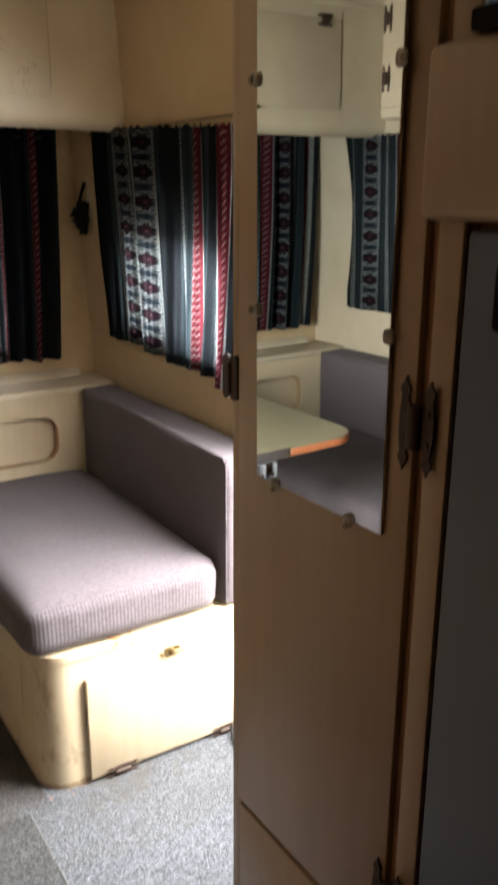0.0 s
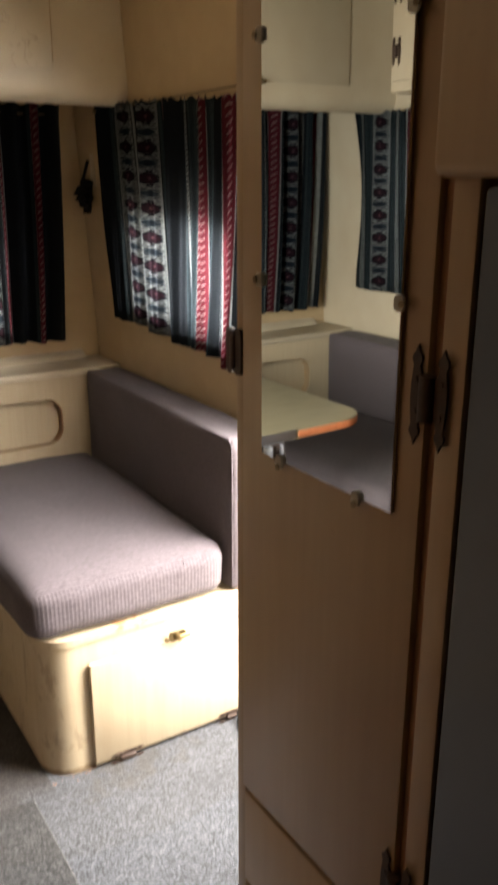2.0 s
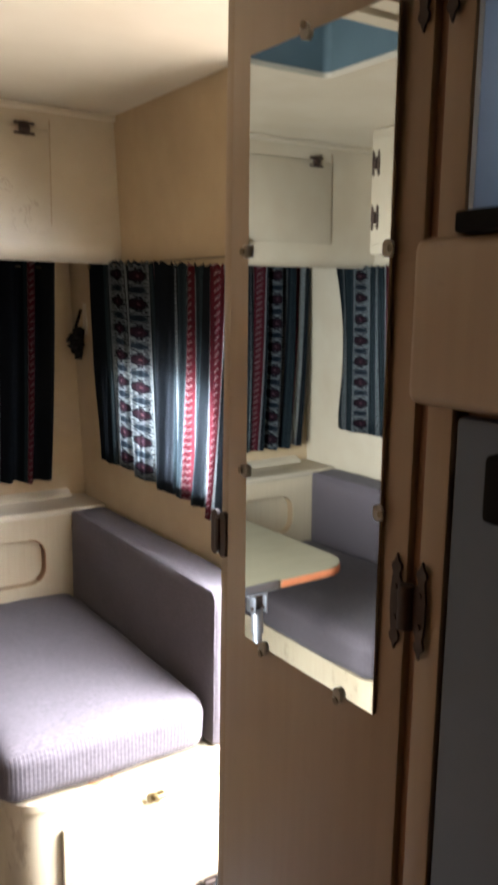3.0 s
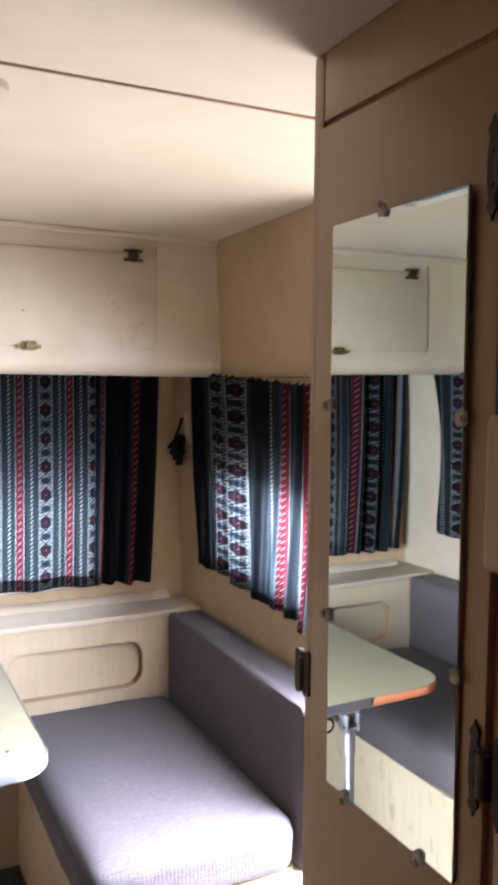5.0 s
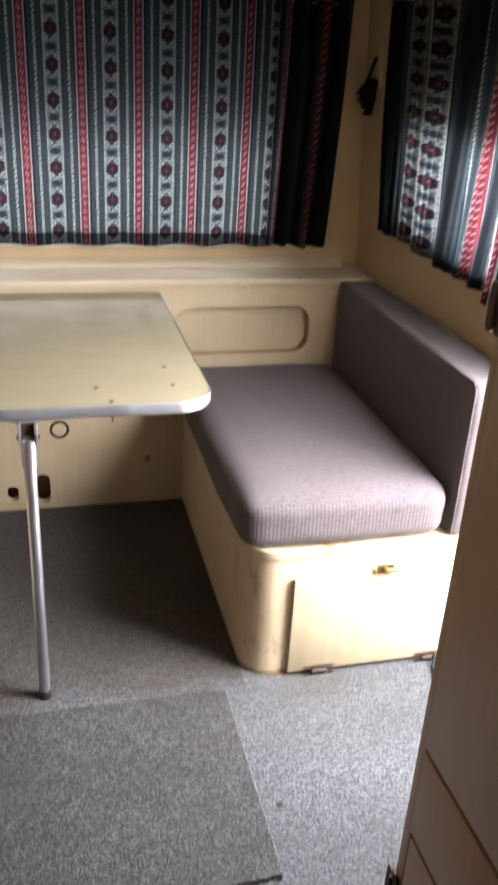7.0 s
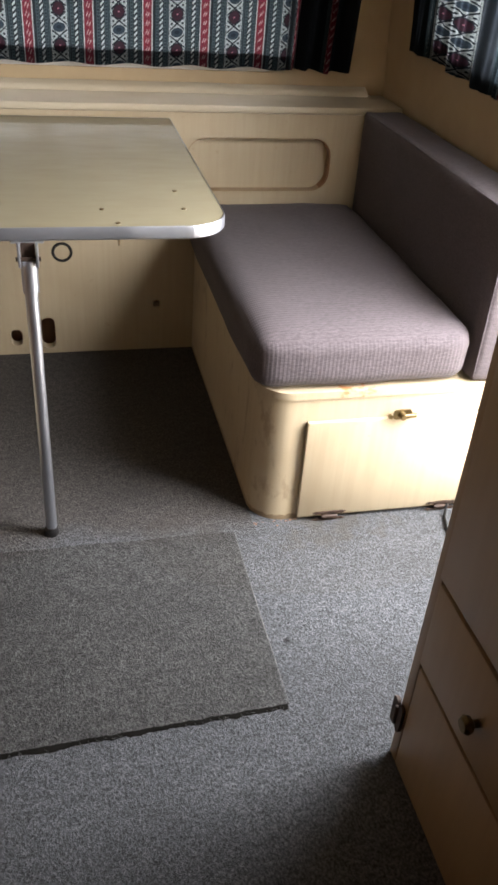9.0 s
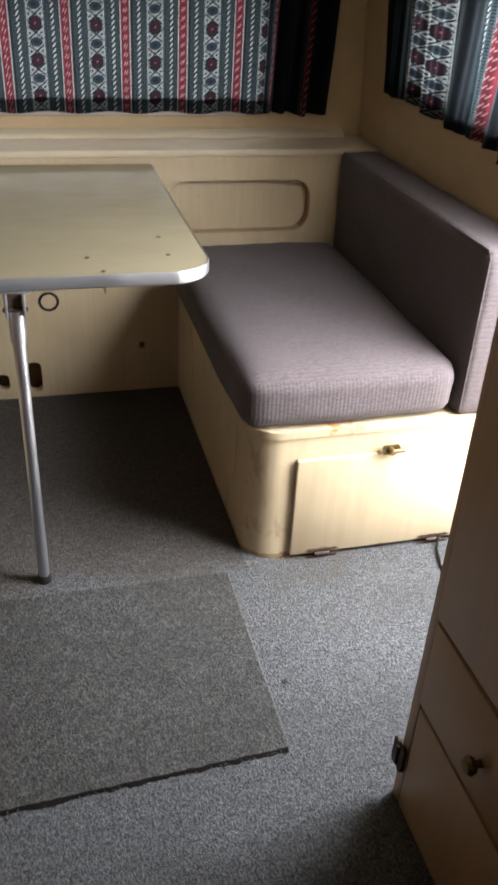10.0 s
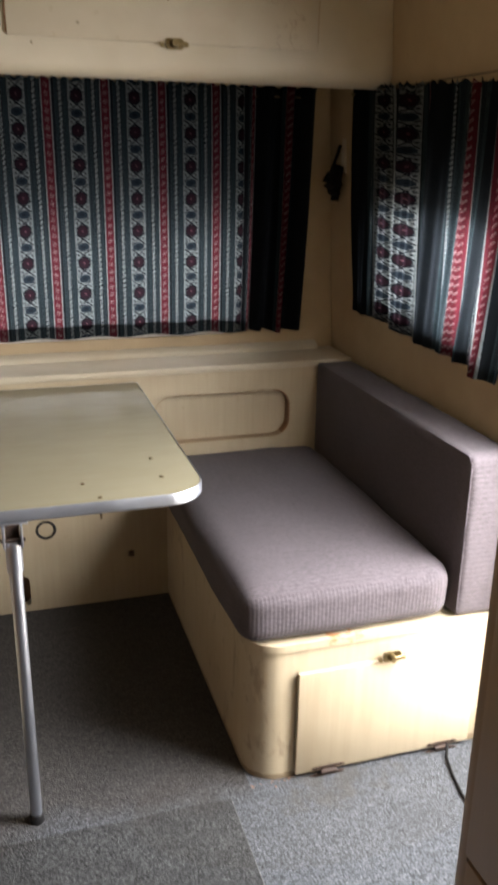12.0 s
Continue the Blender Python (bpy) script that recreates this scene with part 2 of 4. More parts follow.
def upholstery():
    m, nt, b = mat("mauve_ribbed_upholstery")
    k = Net(nt)
    o = k.coords()
    x, y, z = k.xyz(o)
    rib = k.math("SINE", k.math("MULTIPLY", x, 1500.0))
    rib2 = k.math("SINE", k.math("MULTIPLY", y, 1250.0))
    # the ribs run across the top and down the front
    _, ny, nz = k.xyz(nt.nodes.new("ShaderNodeNewGeometry").outputs["Normal"])
    top = k.math("GREATER_THAN", k.math("ABSOLUTE", nz), 0.55)
    front = k.math("GREATER_THAN", k.math("ABSOLUTE", ny), 0.7)
    wide = k.math("ADD", k.math("MULTIPLY", k.math("SINE", k.math("MULTIPLY", k.mix(k.math("GREATER_THAN", x, 1.3825), x, k.math("MULTIPLY", z, 0.75)), 690.0)), front), k.math("MULTIPLY", k.math("SINE", k.math("MULTIPLY", y, 620.0)), top))
    dash = k.noise(k.scaled(o, (90, 320, 320)), 1.0, 3, 0.65)
    big = k.noise(o, 5, 4, 0.6)
    f = k.math("MULTIPLY_ADD", k.math("MULTIPLY_ADD", rib, 0.5, rib2), 0.022, k.math("MULTIPLY_ADD", wide, 0.024, dash))
    c = k.mix(k.ramp(f, [(0.30, 0.0), (0.68, 1.0)]), (0.042, 0.034, 0.0365), (0.089, 0.072, 0.0785))
    c = k.mix(k.math("MULTIPLY", k.ramp(big, [(0.45, 0.0), (0.75, 1.0)]), 0.35), c, (0.067, 0.052, 0.055))
    k.link(c, b.inputs["Base Color"])
    b.inputs["Roughness"].default_value = 0.92
    b.inputs["Sheen Weight"].default_value = 0.04
    k.link(k.bump(k.math("MULTIPLY_ADD", wide, 1.6, k.math("MULTIPLY", k.math("ADD", rib, rib2), 0.4)), 0.16, 0.0008), b.inputs["Normal"])
    return m


CLOTH = upholstery()


def curtain_print():
    """Striped ethnic print: red bands with pale dashes, braids, and a column of medallions."""
    m = bpy.data.materials.new("striped_curtain_print")
    m.use_nodes = True
    nt = m.node_tree
    nt.nodes.clear()
    k = Net(nt)
    u, v, _ = k.xyz(k.coords("UV"))
    s = k.math("FRACT", k.math("DIVIDE", u, 0.152))

    def band(a, bb, x=s):
        return k.math("MULTIPLY", k.math("GREATER_THAN", x, a), k.math("LESS_THAN", x, bb))

    def diagonal(period, slope, duty):
        return k.math("LESS_THAN", k.math("FRACT", k.math("DIVIDE", k.math("MULTIPLY_ADD", u, slope, v), period)), duty)

    weave = k.noise(k.scaled(k.coords("UV"), (900, 900, 1)), 1.0, 2, 0.5)
    c = k.mix(weave, (0.006, 0.008, 0.010), (0.018, 0.022, 0.026))
    slate = k.mix(weave, (0.022, 0.038, 0.044), (0.050, 0.075, 0.082))
    pale = k.mix(weave, (0.20, 0.24, 0.245), (0.44, 0.48, 0.48))
    red = k.mix(weave, (0.100, 0.010, 0.017), (0.165, 0.020, 0.030))
    plum = k.mix(weave, (0.018, 0.005, 0.010), (0.036, 0.009, 0.016))
    ink = (0.008, 0.010, 0.014)
    # twisted cords, each between two rows of short slate dashes
    for mid in (0.325, 0.885):
        for off in (-0.068, 0.068):
            row = band(mid + off - 0.026, mid + off + 0.026)
            c = k.mix(row, c, slate)
            c = k.mix(k.math("MULTIPLY", band(mid + off - 0.013, mid + off + 0.013), diagonal(0.0085, 0.0, 0.5)), c, ink)
        c = k.mix(k.math("MULTIPLY", band(mid - 0.026, mid + 0.026), diagonal(0.0150, 1.3, 0.52)), c, pale)
    # fine lines beside the medallions
    for a, bb in ((0.430, 0.452), (0.748, 0.770)):
        c = k.mix(band(a, bb), c, slate)
    for a, bb in ((0.462, 0.474), (0.726, 0.738)):
        c = k.mix(band(a, bb), c, pale)
    # medallion column: pale ground, dark lattice, plum lozenges and slate discs in turn
    side = k.math("ABSOLUTE", k.math("SUBTRACT", s, 0.60))
    column = band(0.478, 0.722)
    c = k.mix(k.math("MULTIPLY", column, 0.8), c, pale)
    cross = k.math("ABSOLUTE", k.math("SUBTRACT", k.math("FRACT", k.math("DIVIDE", v, 0.049)), 0.5))
    lattice = k.math("LESS_THAN", k.math("ABSOLUTE", k.math("SUBTRACT", k.math("DIVIDE", side, 0.122), k.math("DIVIDE", cross, 0.34))), 0.16)
    c = k.mix(k.math("MULTIPLY", column, lattice), c, ink)
    dots = k.math("LESS_THAN", k.math("ADD", k.math("POWER", k.math("DIVIDE", k.math("SUBTRACT", side, 0.092), 0.020), 2.0), k.math("POWER", k.math("DIVIDE", cross, 0.07), 2.0)), 1.0)
    c = k.mix(k.math("MULTIPLY", column, dots), c, ink)

    def blob(off, ax, ay, power):
        w = k.math("SUBTRACT", k.math("FRACT", k.math("ADD", k.math("DIVIDE", v, 0.098), off)), 0.5)
        d = k.math("ADD", k.math("POWER", k.math("DIVIDE", side, ax), power), k.math("POWER", k.math("DIVIDE", k.math("ABSOLUTE", w), ay), power))
        return k.math("MULTIPLY", column, k.math("LESS_THAN", d, 1.0))

    c = k.mix(blob(0.0, 0.112, 0.205, 1.6), c, ink)
    c = k.mix(blob(0.0, 0.096, 0.180, 1.6), c, plum)
    c = k.mix(blob(0.0, 0.016, 0.024, 2.0), c, (0.22, 0.09, 0.11))
    c = k.mix(blob(0.5, 0.104, 0.135, 2.0), c, (0.020, 0.032, 0.044))
    c = k.mix(blob(0.5, 0.045, 0.055, 2.0), c, (0.010, 0.015, 0.024))
    # red band between white lines, with pale slanting leaves
    c = k.mix(band(0.0, 0.180), c, red)
    for a, bb in ((0.0, 0.017), (0.163, 0.180)):
        c = k.mix(band(a, bb), c, pale)
    lean = k.math("MULTIPLY", k.math("MULTIPLY", band(0.058, 0.09), diagonal(0.024, 2.4, 0.24)), 1.0)
    lean2 = k.math("MULTIPLY", band(0.09, 0.126), k.math("LESS_THAN", k.math("FRACT", k.math("MULTIPLY_ADD", k.math("MULTIPLY_ADD", u, 2.1, v), 1 / 0.024, 0.45)), 0.22))
    c = k.mix(k.math("MULTIPLY", k.math("MAXIMUM", lean, lean2), 0.7), c, (0.46, 0.33, 0.33))
    fleck = k.ramp(k.noise(k.scaled(k.coords("UV"), (420, 260, 1)), 1.0, 3, 0.7), [(0.40, 1.0), (0.58, 0.0)])
    c = k.mix(k.math("MULTIPLY", fleck, 0.55), c, (0.012, 0.015, 0.019))
    # soft shade of small folds, put into the colour as lengthwise dark streaks
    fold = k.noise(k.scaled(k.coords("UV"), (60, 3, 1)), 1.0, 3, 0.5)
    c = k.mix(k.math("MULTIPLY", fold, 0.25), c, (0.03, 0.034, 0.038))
    d1, d2, mx, out = (nt.nodes.new(n) for n in ("ShaderNodeBsdfDiffuse", "ShaderNodeBsdfTranslucent", "ShaderNodeMixShader", "ShaderNodeOutputMaterial"))
    bm_ = k.bump(weave, 0.25, 0.001)
    for d in (d1, d2):
        k.link(c, d.inputs[0])
        k.link(bm_, d.inputs["Normal"])
    mx.inputs[0].default_value = 0.68
    nt.links.new(d1.outputs[0], mx.inputs[1])
    nt.links.new(d2.outputs[0], mx.inputs[2])
    nt.links.new(mx.outputs[0], out.inputs[0])
    return m


CURTAIN = curtain_print()


def simple(name, colour, rough, metal=0.0, transmission=0.0):
    m, nt, b = mat(name)
    b.inputs["Base Color"].default_value = (*colour, 1)
    b.inputs["Roughness"].default_value, b.inputs["Metallic"].default_value = rough, metal
    b.inputs["Transmission Weight"].default_value = transmission
    return m


MIRROR = simple("silvered_mirror", (0.585, 0.61, 0.585), 0.015, 1.0)
GLASS = simple("window_glass", (0.93, 0.96, 0.96), 0.02, 0.0, 1.0)
CLEAR = simple("clear_plastic", (0.46, 0.41, 0.31), 0.35, 0.0, 0.75)
OPAL = simple("opal_glass", (0.42, 0.44, 0.46), 0.12)
SMOKE = simple("smoky_blue_acrylic", (0.35, 0.5, 0.6), 0.2, 0.0, 0.8)


# ---------------------------------------------------------------- mesh helpers
def mesh_of(name, bm, material, angle=35):
    me = bpy.data.meshes.new(name)
    bmesh.ops.recalc_face_normals(bm, faces=bm.faces)
    bm.to_mesh(me)
    bm.free()
    me.materials.append(material)
    me.polygons.foreach_set("use_smooth", [True] * len(me.polygons))
    me.set_sharp_from_angle(angle=radians(angle))
    return me


def part(name, bm, material, parent=None, label="", angle=35):
    ob = new(name, mesh_of(name, bm, material, angle))
    if parent:
        ob.parent = parent
    return tagged(ob, label) if label else ob


def base(name, label, category, group="", kind="", at=(0, 0, 0)):
    ob = new(name)
    ob.location = at
    return tagged(ob, label, category, group, kind)


def solid(name, bm, material, label, category="", kind="", group="", angle=35):
    return tagged(part(name, bm, material, None, "", angle), label, category, group, kind)


def box(x0, x1, y0, y1, z0, z1, r=0.0, seg=2, bm=None):
    bm2 = bmesh.new()
    bmesh.ops.create_cube(bm2, size=1)
    for v in bm2.verts:
        v.co = Vector((x0 + (v.co.x + 0.5) * (x1 - x0), y0 + (v.co.y + 0.5) * (y1 - y0), z0 + (v.co.z + 0.5) * (z1 - z0)))
    if r:
        bmesh.ops.bevel(bm2, geom=bm2.edges[:], offset=r, segments=seg, affect="EDGES", profile=0.5)
    return join(bm, bm2)


def join(bm, bm2):
    if bm is None:
        return bm2
    me = bpy.data.meshes.new("tmp")
    bm2.to_mesh(me)
    bm2.free()
    bm.from_mesh(me)
    bpy.data.meshes.remove(me)
    return bm


def moved(bm, m):
    bmesh.ops.transform(bm, matrix=m, verts=bm.verts)
    return bm


def rod(a, b, r, seg=16, r2=None, bm=None, bevel=0.0):
    a, b = Vector(a), Vector(b)
    bm2 = bmesh.new()
    bmesh.ops.create_cone(bm2, cap_ends=True, segments=seg, radius1=r, radius2=r if r2 is None else r2, depth=(b - a).length)
    if bevel:
        bmesh.ops.bevel(bm2, geom=[e for e in bm2.edges if abs(e.verts[0].co.z - e.verts[1].co.z) < 1e-6], offset=bevel, segments=2, affect="EDGES", profile=0.5)
    moved(bm2, Matrix.Translation((a + b) / 2) @ (b - a).to_track_quat("Z", "Y").to_matrix().to_4x4())
    return join(bm, bm2)


def rounded(w0, w1, h0, h1, r, seg=8, corners=(1, 1, 1, 1)):
    """A rectangle with rounded corners (lower left, lower right, upper right, upper left), as 2D points."""
    pts = []
    for k, (cx, cy, a) in enumerate(((w0, h0, 180), (w1, h0, 270), (w1, h1, 0), (w0, h1, 90))):
        if not corners[k]:
            pts.append((cx, cy))
            continue
        ox, oy = cx + (r if k in (0, 3) else -r), cy + (r if k in (0, 1) else -r)
        pts += [(ox + r * math.cos(radians(a + 90 * i / seg)), oy + r * math.sin(radians(a + 90 * i / seg))) for i in range(seg + 1)]
    return pts


def plate(outer, holes, depth, place, bevel=0.0):
    """A board of that outline with holes through it; place(a, b, d) puts outline point a, b at depth d."""
    bm = bmesh.new()
    edges = []
    for loop in (outer, *holes):
        vs = [bm.verts.new((a, b, 0)) for a, b in loop]
        edges += [bm.edges.new((vs[i], vs[(i + 1) % len(vs)])) for i in range(len(vs))]
    bmesh.ops.triangle_fill(bm, edges=edges, use_beauty=True, use_dissolve=False, normal=(0, 0, 1))
    up = bmesh.ops.extrude_face_region(bm, geom=bm.faces[:])
    for g in up["geom"]:
        if isinstance(g, bmesh.types.BMVert):
            g.co.z = depth
    if bevel:
        rim = [e for e in bm.edges if e.is_manifold and len(e.link_faces) == 2 and e.calc_face_angle(0) > 1.2 and abs(e.verts[0].co.z) < 1e-6 and abs(e.verts[1].co.z) < 1e-6]
        bmesh.ops.bevel(bm, geom=rim, offset=bevel, segments=2, affect="EDGES", profile=0.5)
    for v in bm.verts:
        v.co = Vector(place(v.co.x, v.co.y, v.co.z))
    return bm


def on_y(y):
    return lambda a, b, d: (a, y + d, b)


def on_x(x):
    return lambda a, b, d: (x + d, a, b)


def flip(ob_bm):
    """Mirror a mesh to the other side of the caravan."""
    for v in ob_bm.verts:
        v.co.x = 2 * XC - v.co.x
    bmesh.ops.reverse_faces(ob_bm, faces=ob_bm.faces)
    return ob_bm


def lathe(profile, seg=24, m=Matrix.Identity(4)):
    bm = bmesh.new()
    rings = []
    for r, z in profile:
        rings.append([bm.verts.new((r * math.cos(2 * math.pi * i / seg), r * math.sin(2 * math.pi * i / seg), z)) for i in range(seg)])
    for a, b in zip(rings, rings[1:]):
        for i in range(seg):
            bm.faces.new((a[i], a[(i + 1) % seg], b[(i + 1) % seg], b[i]))
    bmesh.ops.remove_doubles(bm, verts=bm.verts, dist=1e-5)
    return moved(bm, m)


def tube(points, r, seg=8, closed=False):
    """One round bar swept along a line of points."""
    bm = bmesh.new()
    pts = [Vector(p) for p in points]
    n = len(pts)
    rings = []
    for i, p in enumerate(pts):
        a = pts[i - 1] if i or closed else p
        b = pts[(i + 1) % n] if i < n - 1 or closed else p
        q = (b - a).to_track_quat("Z", "Y")
        rings.append([bm.verts.new(p + q @ Vector((r * math.cos(2 * math.pi * j / seg), r * math.sin(2 * math.pi * j / seg), 0))) for j in range(seg)])
    for k in range(n if closed else n - 1):
        a, b = rings[k], rings[(k + 1) % n]
        off = min(range(seg), key=lambda d: sum((a[j].co - b[(j + d) % seg].co).length for j in range(seg)))
        for j in range(seg):
            bm.faces.new((a[j], a[(j + 1) % seg], b[(j + 1 + off) % seg], b[(j + off) % seg]))
    if not closed:
        bm.faces.new(rings[0])
        bm.faces.new(rings[-1])
    return bm


def sheet(us, vs, f):
    bm = bmesh.new()
    grid = [[bm.verts.new(f(u, v)) for u in us] for v in vs]
    for r0, r1 in zip(grid, grid[1:]):
        for i in range(len(us) - 1):
            bm.faces.new((r0[i], r0[i + 1], r1[i + 1], r1[i]))
    return bm


def steps(a, b, n):
    return [a + (b - a) * i / n for i in range(n + 1)]


# ---------------------------------------------------------------- the shell
X_L = 2 * XC - 1.515
Y_BACK = -0.40
solid("ground", box(-400, 400, -400, 400, -0.62, -0.55), plain("dry_grass_and_gravel", (0.30, 0.29, 0.22), 0.95, 0.0, 0.5, 1.5), "dry gravel and grass around the parked caravan", "ground", "structure")
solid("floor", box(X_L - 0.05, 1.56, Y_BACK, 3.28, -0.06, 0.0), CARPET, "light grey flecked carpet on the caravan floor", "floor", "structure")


def side_wall(name, sign, holes, board=None):
    """A side wall, leaning in above the seats; outline in y, z."""
    bm = plate([(Y_BACK, 0.0), (3.30, 0.0), (3.30, Z_CEIL + 0.03), (Y_BACK, Z_CEIL + 0.03)], holes, 0.04, on_x(0.0))
    bmesh.ops.triangulate(bm, faces=bm.faces)
    geom = bm.verts[:] + bm.edges[:] + bm.faces[:]
    bmesh.ops.bisect_plane(bm, geom=geom, plane_co=(0, 0, 0.75), plane_no=(0, 0, 1))
    for v in bm.verts:
        v.co.x = wall_x(v.co.z) + v.co.x
    if sign < 0:
        flip(bm)
    return solid(name, bm, board or WALLBOARD, "yellowed cream board wall of the caravan", "wall", "structure")


W_RIGHT = rounded(2.14, 2.72, 0.98, 1.24, 0.05)
W_NICHE = rounded(0.36, 0.88, 1.53, 1.83, 0.04)
W_LEFT = rounded(2.10, 2.80, 0.98, 1.47, 0.05)
side_wall("wall_right", 1, [[(DOOR_Y0, 0.02), (DOOR_Y1, 0.02), (DOOR_Y1, DOOR_Z), (DOOR_Y0, DOOR_Z)], W_RIGHT, W_NICHE])
side_wall("wall_left", -1, [W_LEFT], PALE)


def end_wall():
    bm = plate([(X_L - 0.04, 0.0), (1.555, 0.0), (1.555, Z_CEIL + 0.03), (X_L - 0.04, Z_CEIL + 0.03)], [rounded(-0.20, 1.175, 0.815, 1.50, 0.05)], 0.04, on_y(0.0))
    bmesh.ops.bisect_plane(bm, geom=bm.verts[:] + bm.edges[:] + bm.faces[:], plane_co=(0, 0, 0.75), plane_no=(0, 0, 1))
    for v in bm.verts:
        v.co.y += far_y(v.co.z)
    return solid("wall_end", bm, WALLBOARD, "cream end wall with a wide window", "wall", "structure")


end_wall()
solid("wall_back", box(X_L - 0.05, 1.56, Y_BACK - 0.04, Y_BACK, 0.0, Z_CEIL + 0.03), WOOD, "plain brown board partition closing the caravan", "wall", "structure")
# unseen dark board, added to cut light bouncing back from opposite the door
solid("partition", box(-0.36, -0.33, Y_BACK, 1.88, 0.0, Z_CEIL - 0.001), WOOD, "unseen brown board added opposite the entrance to soak up door light", "wall", "structure")
HX0, HX1, HY0, HY1 = 0.265, 0.635, 1.70, 2.065


def ceiling():
    bm = plate([(X_L - 0.05, Y_BACK), (1.56, Y_BACK), (1.56, 3.2), (X_L - 0.05, 3.2)], [rounded(HX0, HX1, HY0, HY1, 0.03)], 0.03, lambda a, b, d: (a, b, Z_CEIL + d))
    return solid("ceiling", bm, CEILING, "pale cream ceiling board", "ceiling", "structure")


ceiling()
bm = box(X_L, 1.44, 1.615, 1.621, Z_CEIL - 0.003, Z_CEIL + 0.002, 0.0015)
solid("ceiling_trim", bm, WOOD, "thin dark joint strip across the ceiling", "trim", "structure")
bm = bmesh.new()
box(X_L + 0.06, wall_x(1.9), Y_CAB - 0.012, Y_CAB + 0.004, Z_CEIL - 0.016, Z_CEIL, 0.004, 2, bm)
solid("cove_trim", bm, CEILING, "narrow cream cove strip over the cupboards", "trim", "structure")


def window(name, outline, placer, label, angle=0):
    thing = base(name, label, "window", kind="structure")
    inner = [(a * 0.985 + 0.015 * sum(p[0] for p in outline) / len(outline), b * 0.96 + 0.04 * sum(p[1] for p in outline) / len(outline)) for a, b in outline]
    part("window_frame", plate(outline, [inner], 0.03, placer(0.004)), WHITE, thing)
    pane = part("pane", plate(inner, [], 0.004, placer(0.016)), GLASS, thing)
    pane.visible_shadow = False
    return thing


window("window_1", rounded(-0.20, 1.175, 0.815, 1.50, 0.05), lambda o: (lambda a, b, d: (a, far_y(b) + o + d, b)), "wide end window behind the striped curtains")
window("window_2", W_RIGHT, lambda o: (lambda a, b, d: (wall_x(b) + o + d, a, b)), "side window behind a striped curtain")
window("window_3", W_LEFT, lambda o: (lambda a, b, d: (2 * XC - wall_x(b) - o - d, a, b)), "opposite side window behind a striped curtain")


# unseen window, added as the opening for the niche fill
window("window_4", W_NICHE, lambda o: (lambda a, b, d: (wall_x(b) + o + d, a, b)), "unseen small window added beside the tall unit to light its niche")


def roof_hatch():
    thing = base("roof_hatch", "square roof hatch with blue lining and pale frame", "roof hatch", at=(0.45, 1.88, Z_CEIL))
    inv = Matrix.Translation((-0.45, -1.88, -Z_CEIL))
    part("frame", moved(plate(rounded(HX0 - 0.03, HX1 + 0.03, HY0 - 0.03, HY1 + 0.03, 0.04), [rounded(HX0 + 0.012, HX1 - 0.012, HY0 + 0.012, HY1 - 0.012, 0.02)], 0.012, lambda a, b, d: (a, b, Z_CEIL - 0.012 + d), 0.003), inv), CEILING, thing)
    part("lining", moved(plate(rounded(HX0 + 0.002, HX1 - 0.002, HY0 + 0.002, HY1 - 0.002, 0.03), [rounded(HX0 + 0.012, HX1 - 0.012, HY0 + 0.012, HY1 - 0.012, 0.02)], 0.13, lambda a, b, d: (a, b, Z_CEIL + 0.001 + d)), inv), HATCH_BLUE, thing, "blue plastic lining")
    part("dome", moved(plate(rounded(HX0, HX1, HY0, HY1, 0.03), [], 0.01, lambda a, b, d: (a, b, Z_CEIL + 0.133 + d)), inv), SMOKE, thing, "smoky blue acrylic dome")


roof_hatch()

# shelf and boarded front below the end window
bm = box(X_L + 0.005, 1.51, Y_PANEL - 0.008, far_y(0.75) - 0.003, 0.737, 0.758, 0.005)
solid("window_ledge", bm, PALE, "cream board ledge under the end window", "ledge", "structure")
REC_R = rounded(0.868, 1.305, 0.513, 0.668, 0.055)
REC_L = [(2 * XC - a, b) for a, b in reversed(REC_R)]
SLOT = rounded(0.424, 0.466, 0.016, 0.122, 0.02)
SQUARE = rounded(0.774, 0.793, 0.149, 0.170, 0.002, 3)
SLOT2 = rounded(0.330, 0.366, 0.030, 0.085, 0.016)
bm = plate([(X_L + 0.005, 0.0), (1.51, 0.0), (1.51, 0.736), (X_L + 0.005, 0.736)], [REC_R, REC_L, SLOT, SLOT2, SQUARE], 0.034, on_y(Y_PANEL), 0.003)
solid("boxed_front", bm, CREAM, "cream grained board front with rounded cut-outs below the ledge", "panel", "structure")
bm = box(X_L + 0.02, 1.50, Y_PANEL + 0.0345, Y_PANEL + 0.045, 0.25, 0.734)
solid("recess_back", bm, CREAM, "cream board behind the rounded cut-outs", "panel", "structure")
solid("locker_back", box(0.25, 0.85, Y_PANEL + 0.06, Y_PANEL + 0.07, 0.0, 0.2), WOOD, "dark locker space behind the finger slots", "panel", "structure")


def cut_edge(loop, name):
    """Added browner rim inside a cut-out, standing in for the shade on its edge."""
    cx, cy = (sum(p[i] for p in loop) / len(loop) for i in (0, 1))

    def inset(d):
        return [(a - math.copysign(min(d, abs(a - cx)), a - cx), b - math.copysign(min(d, abs(b - cy)), b - cy)) for a, b in loop]

    bm = plate(inset(0.0004), [inset(0.0022)], 0.030, on_y(Y_PANEL + 0.0035))
    solid(name, bm, WARDROBE, "browner rim standing in for shade inside the rounded cut-out", "trim", "structure")


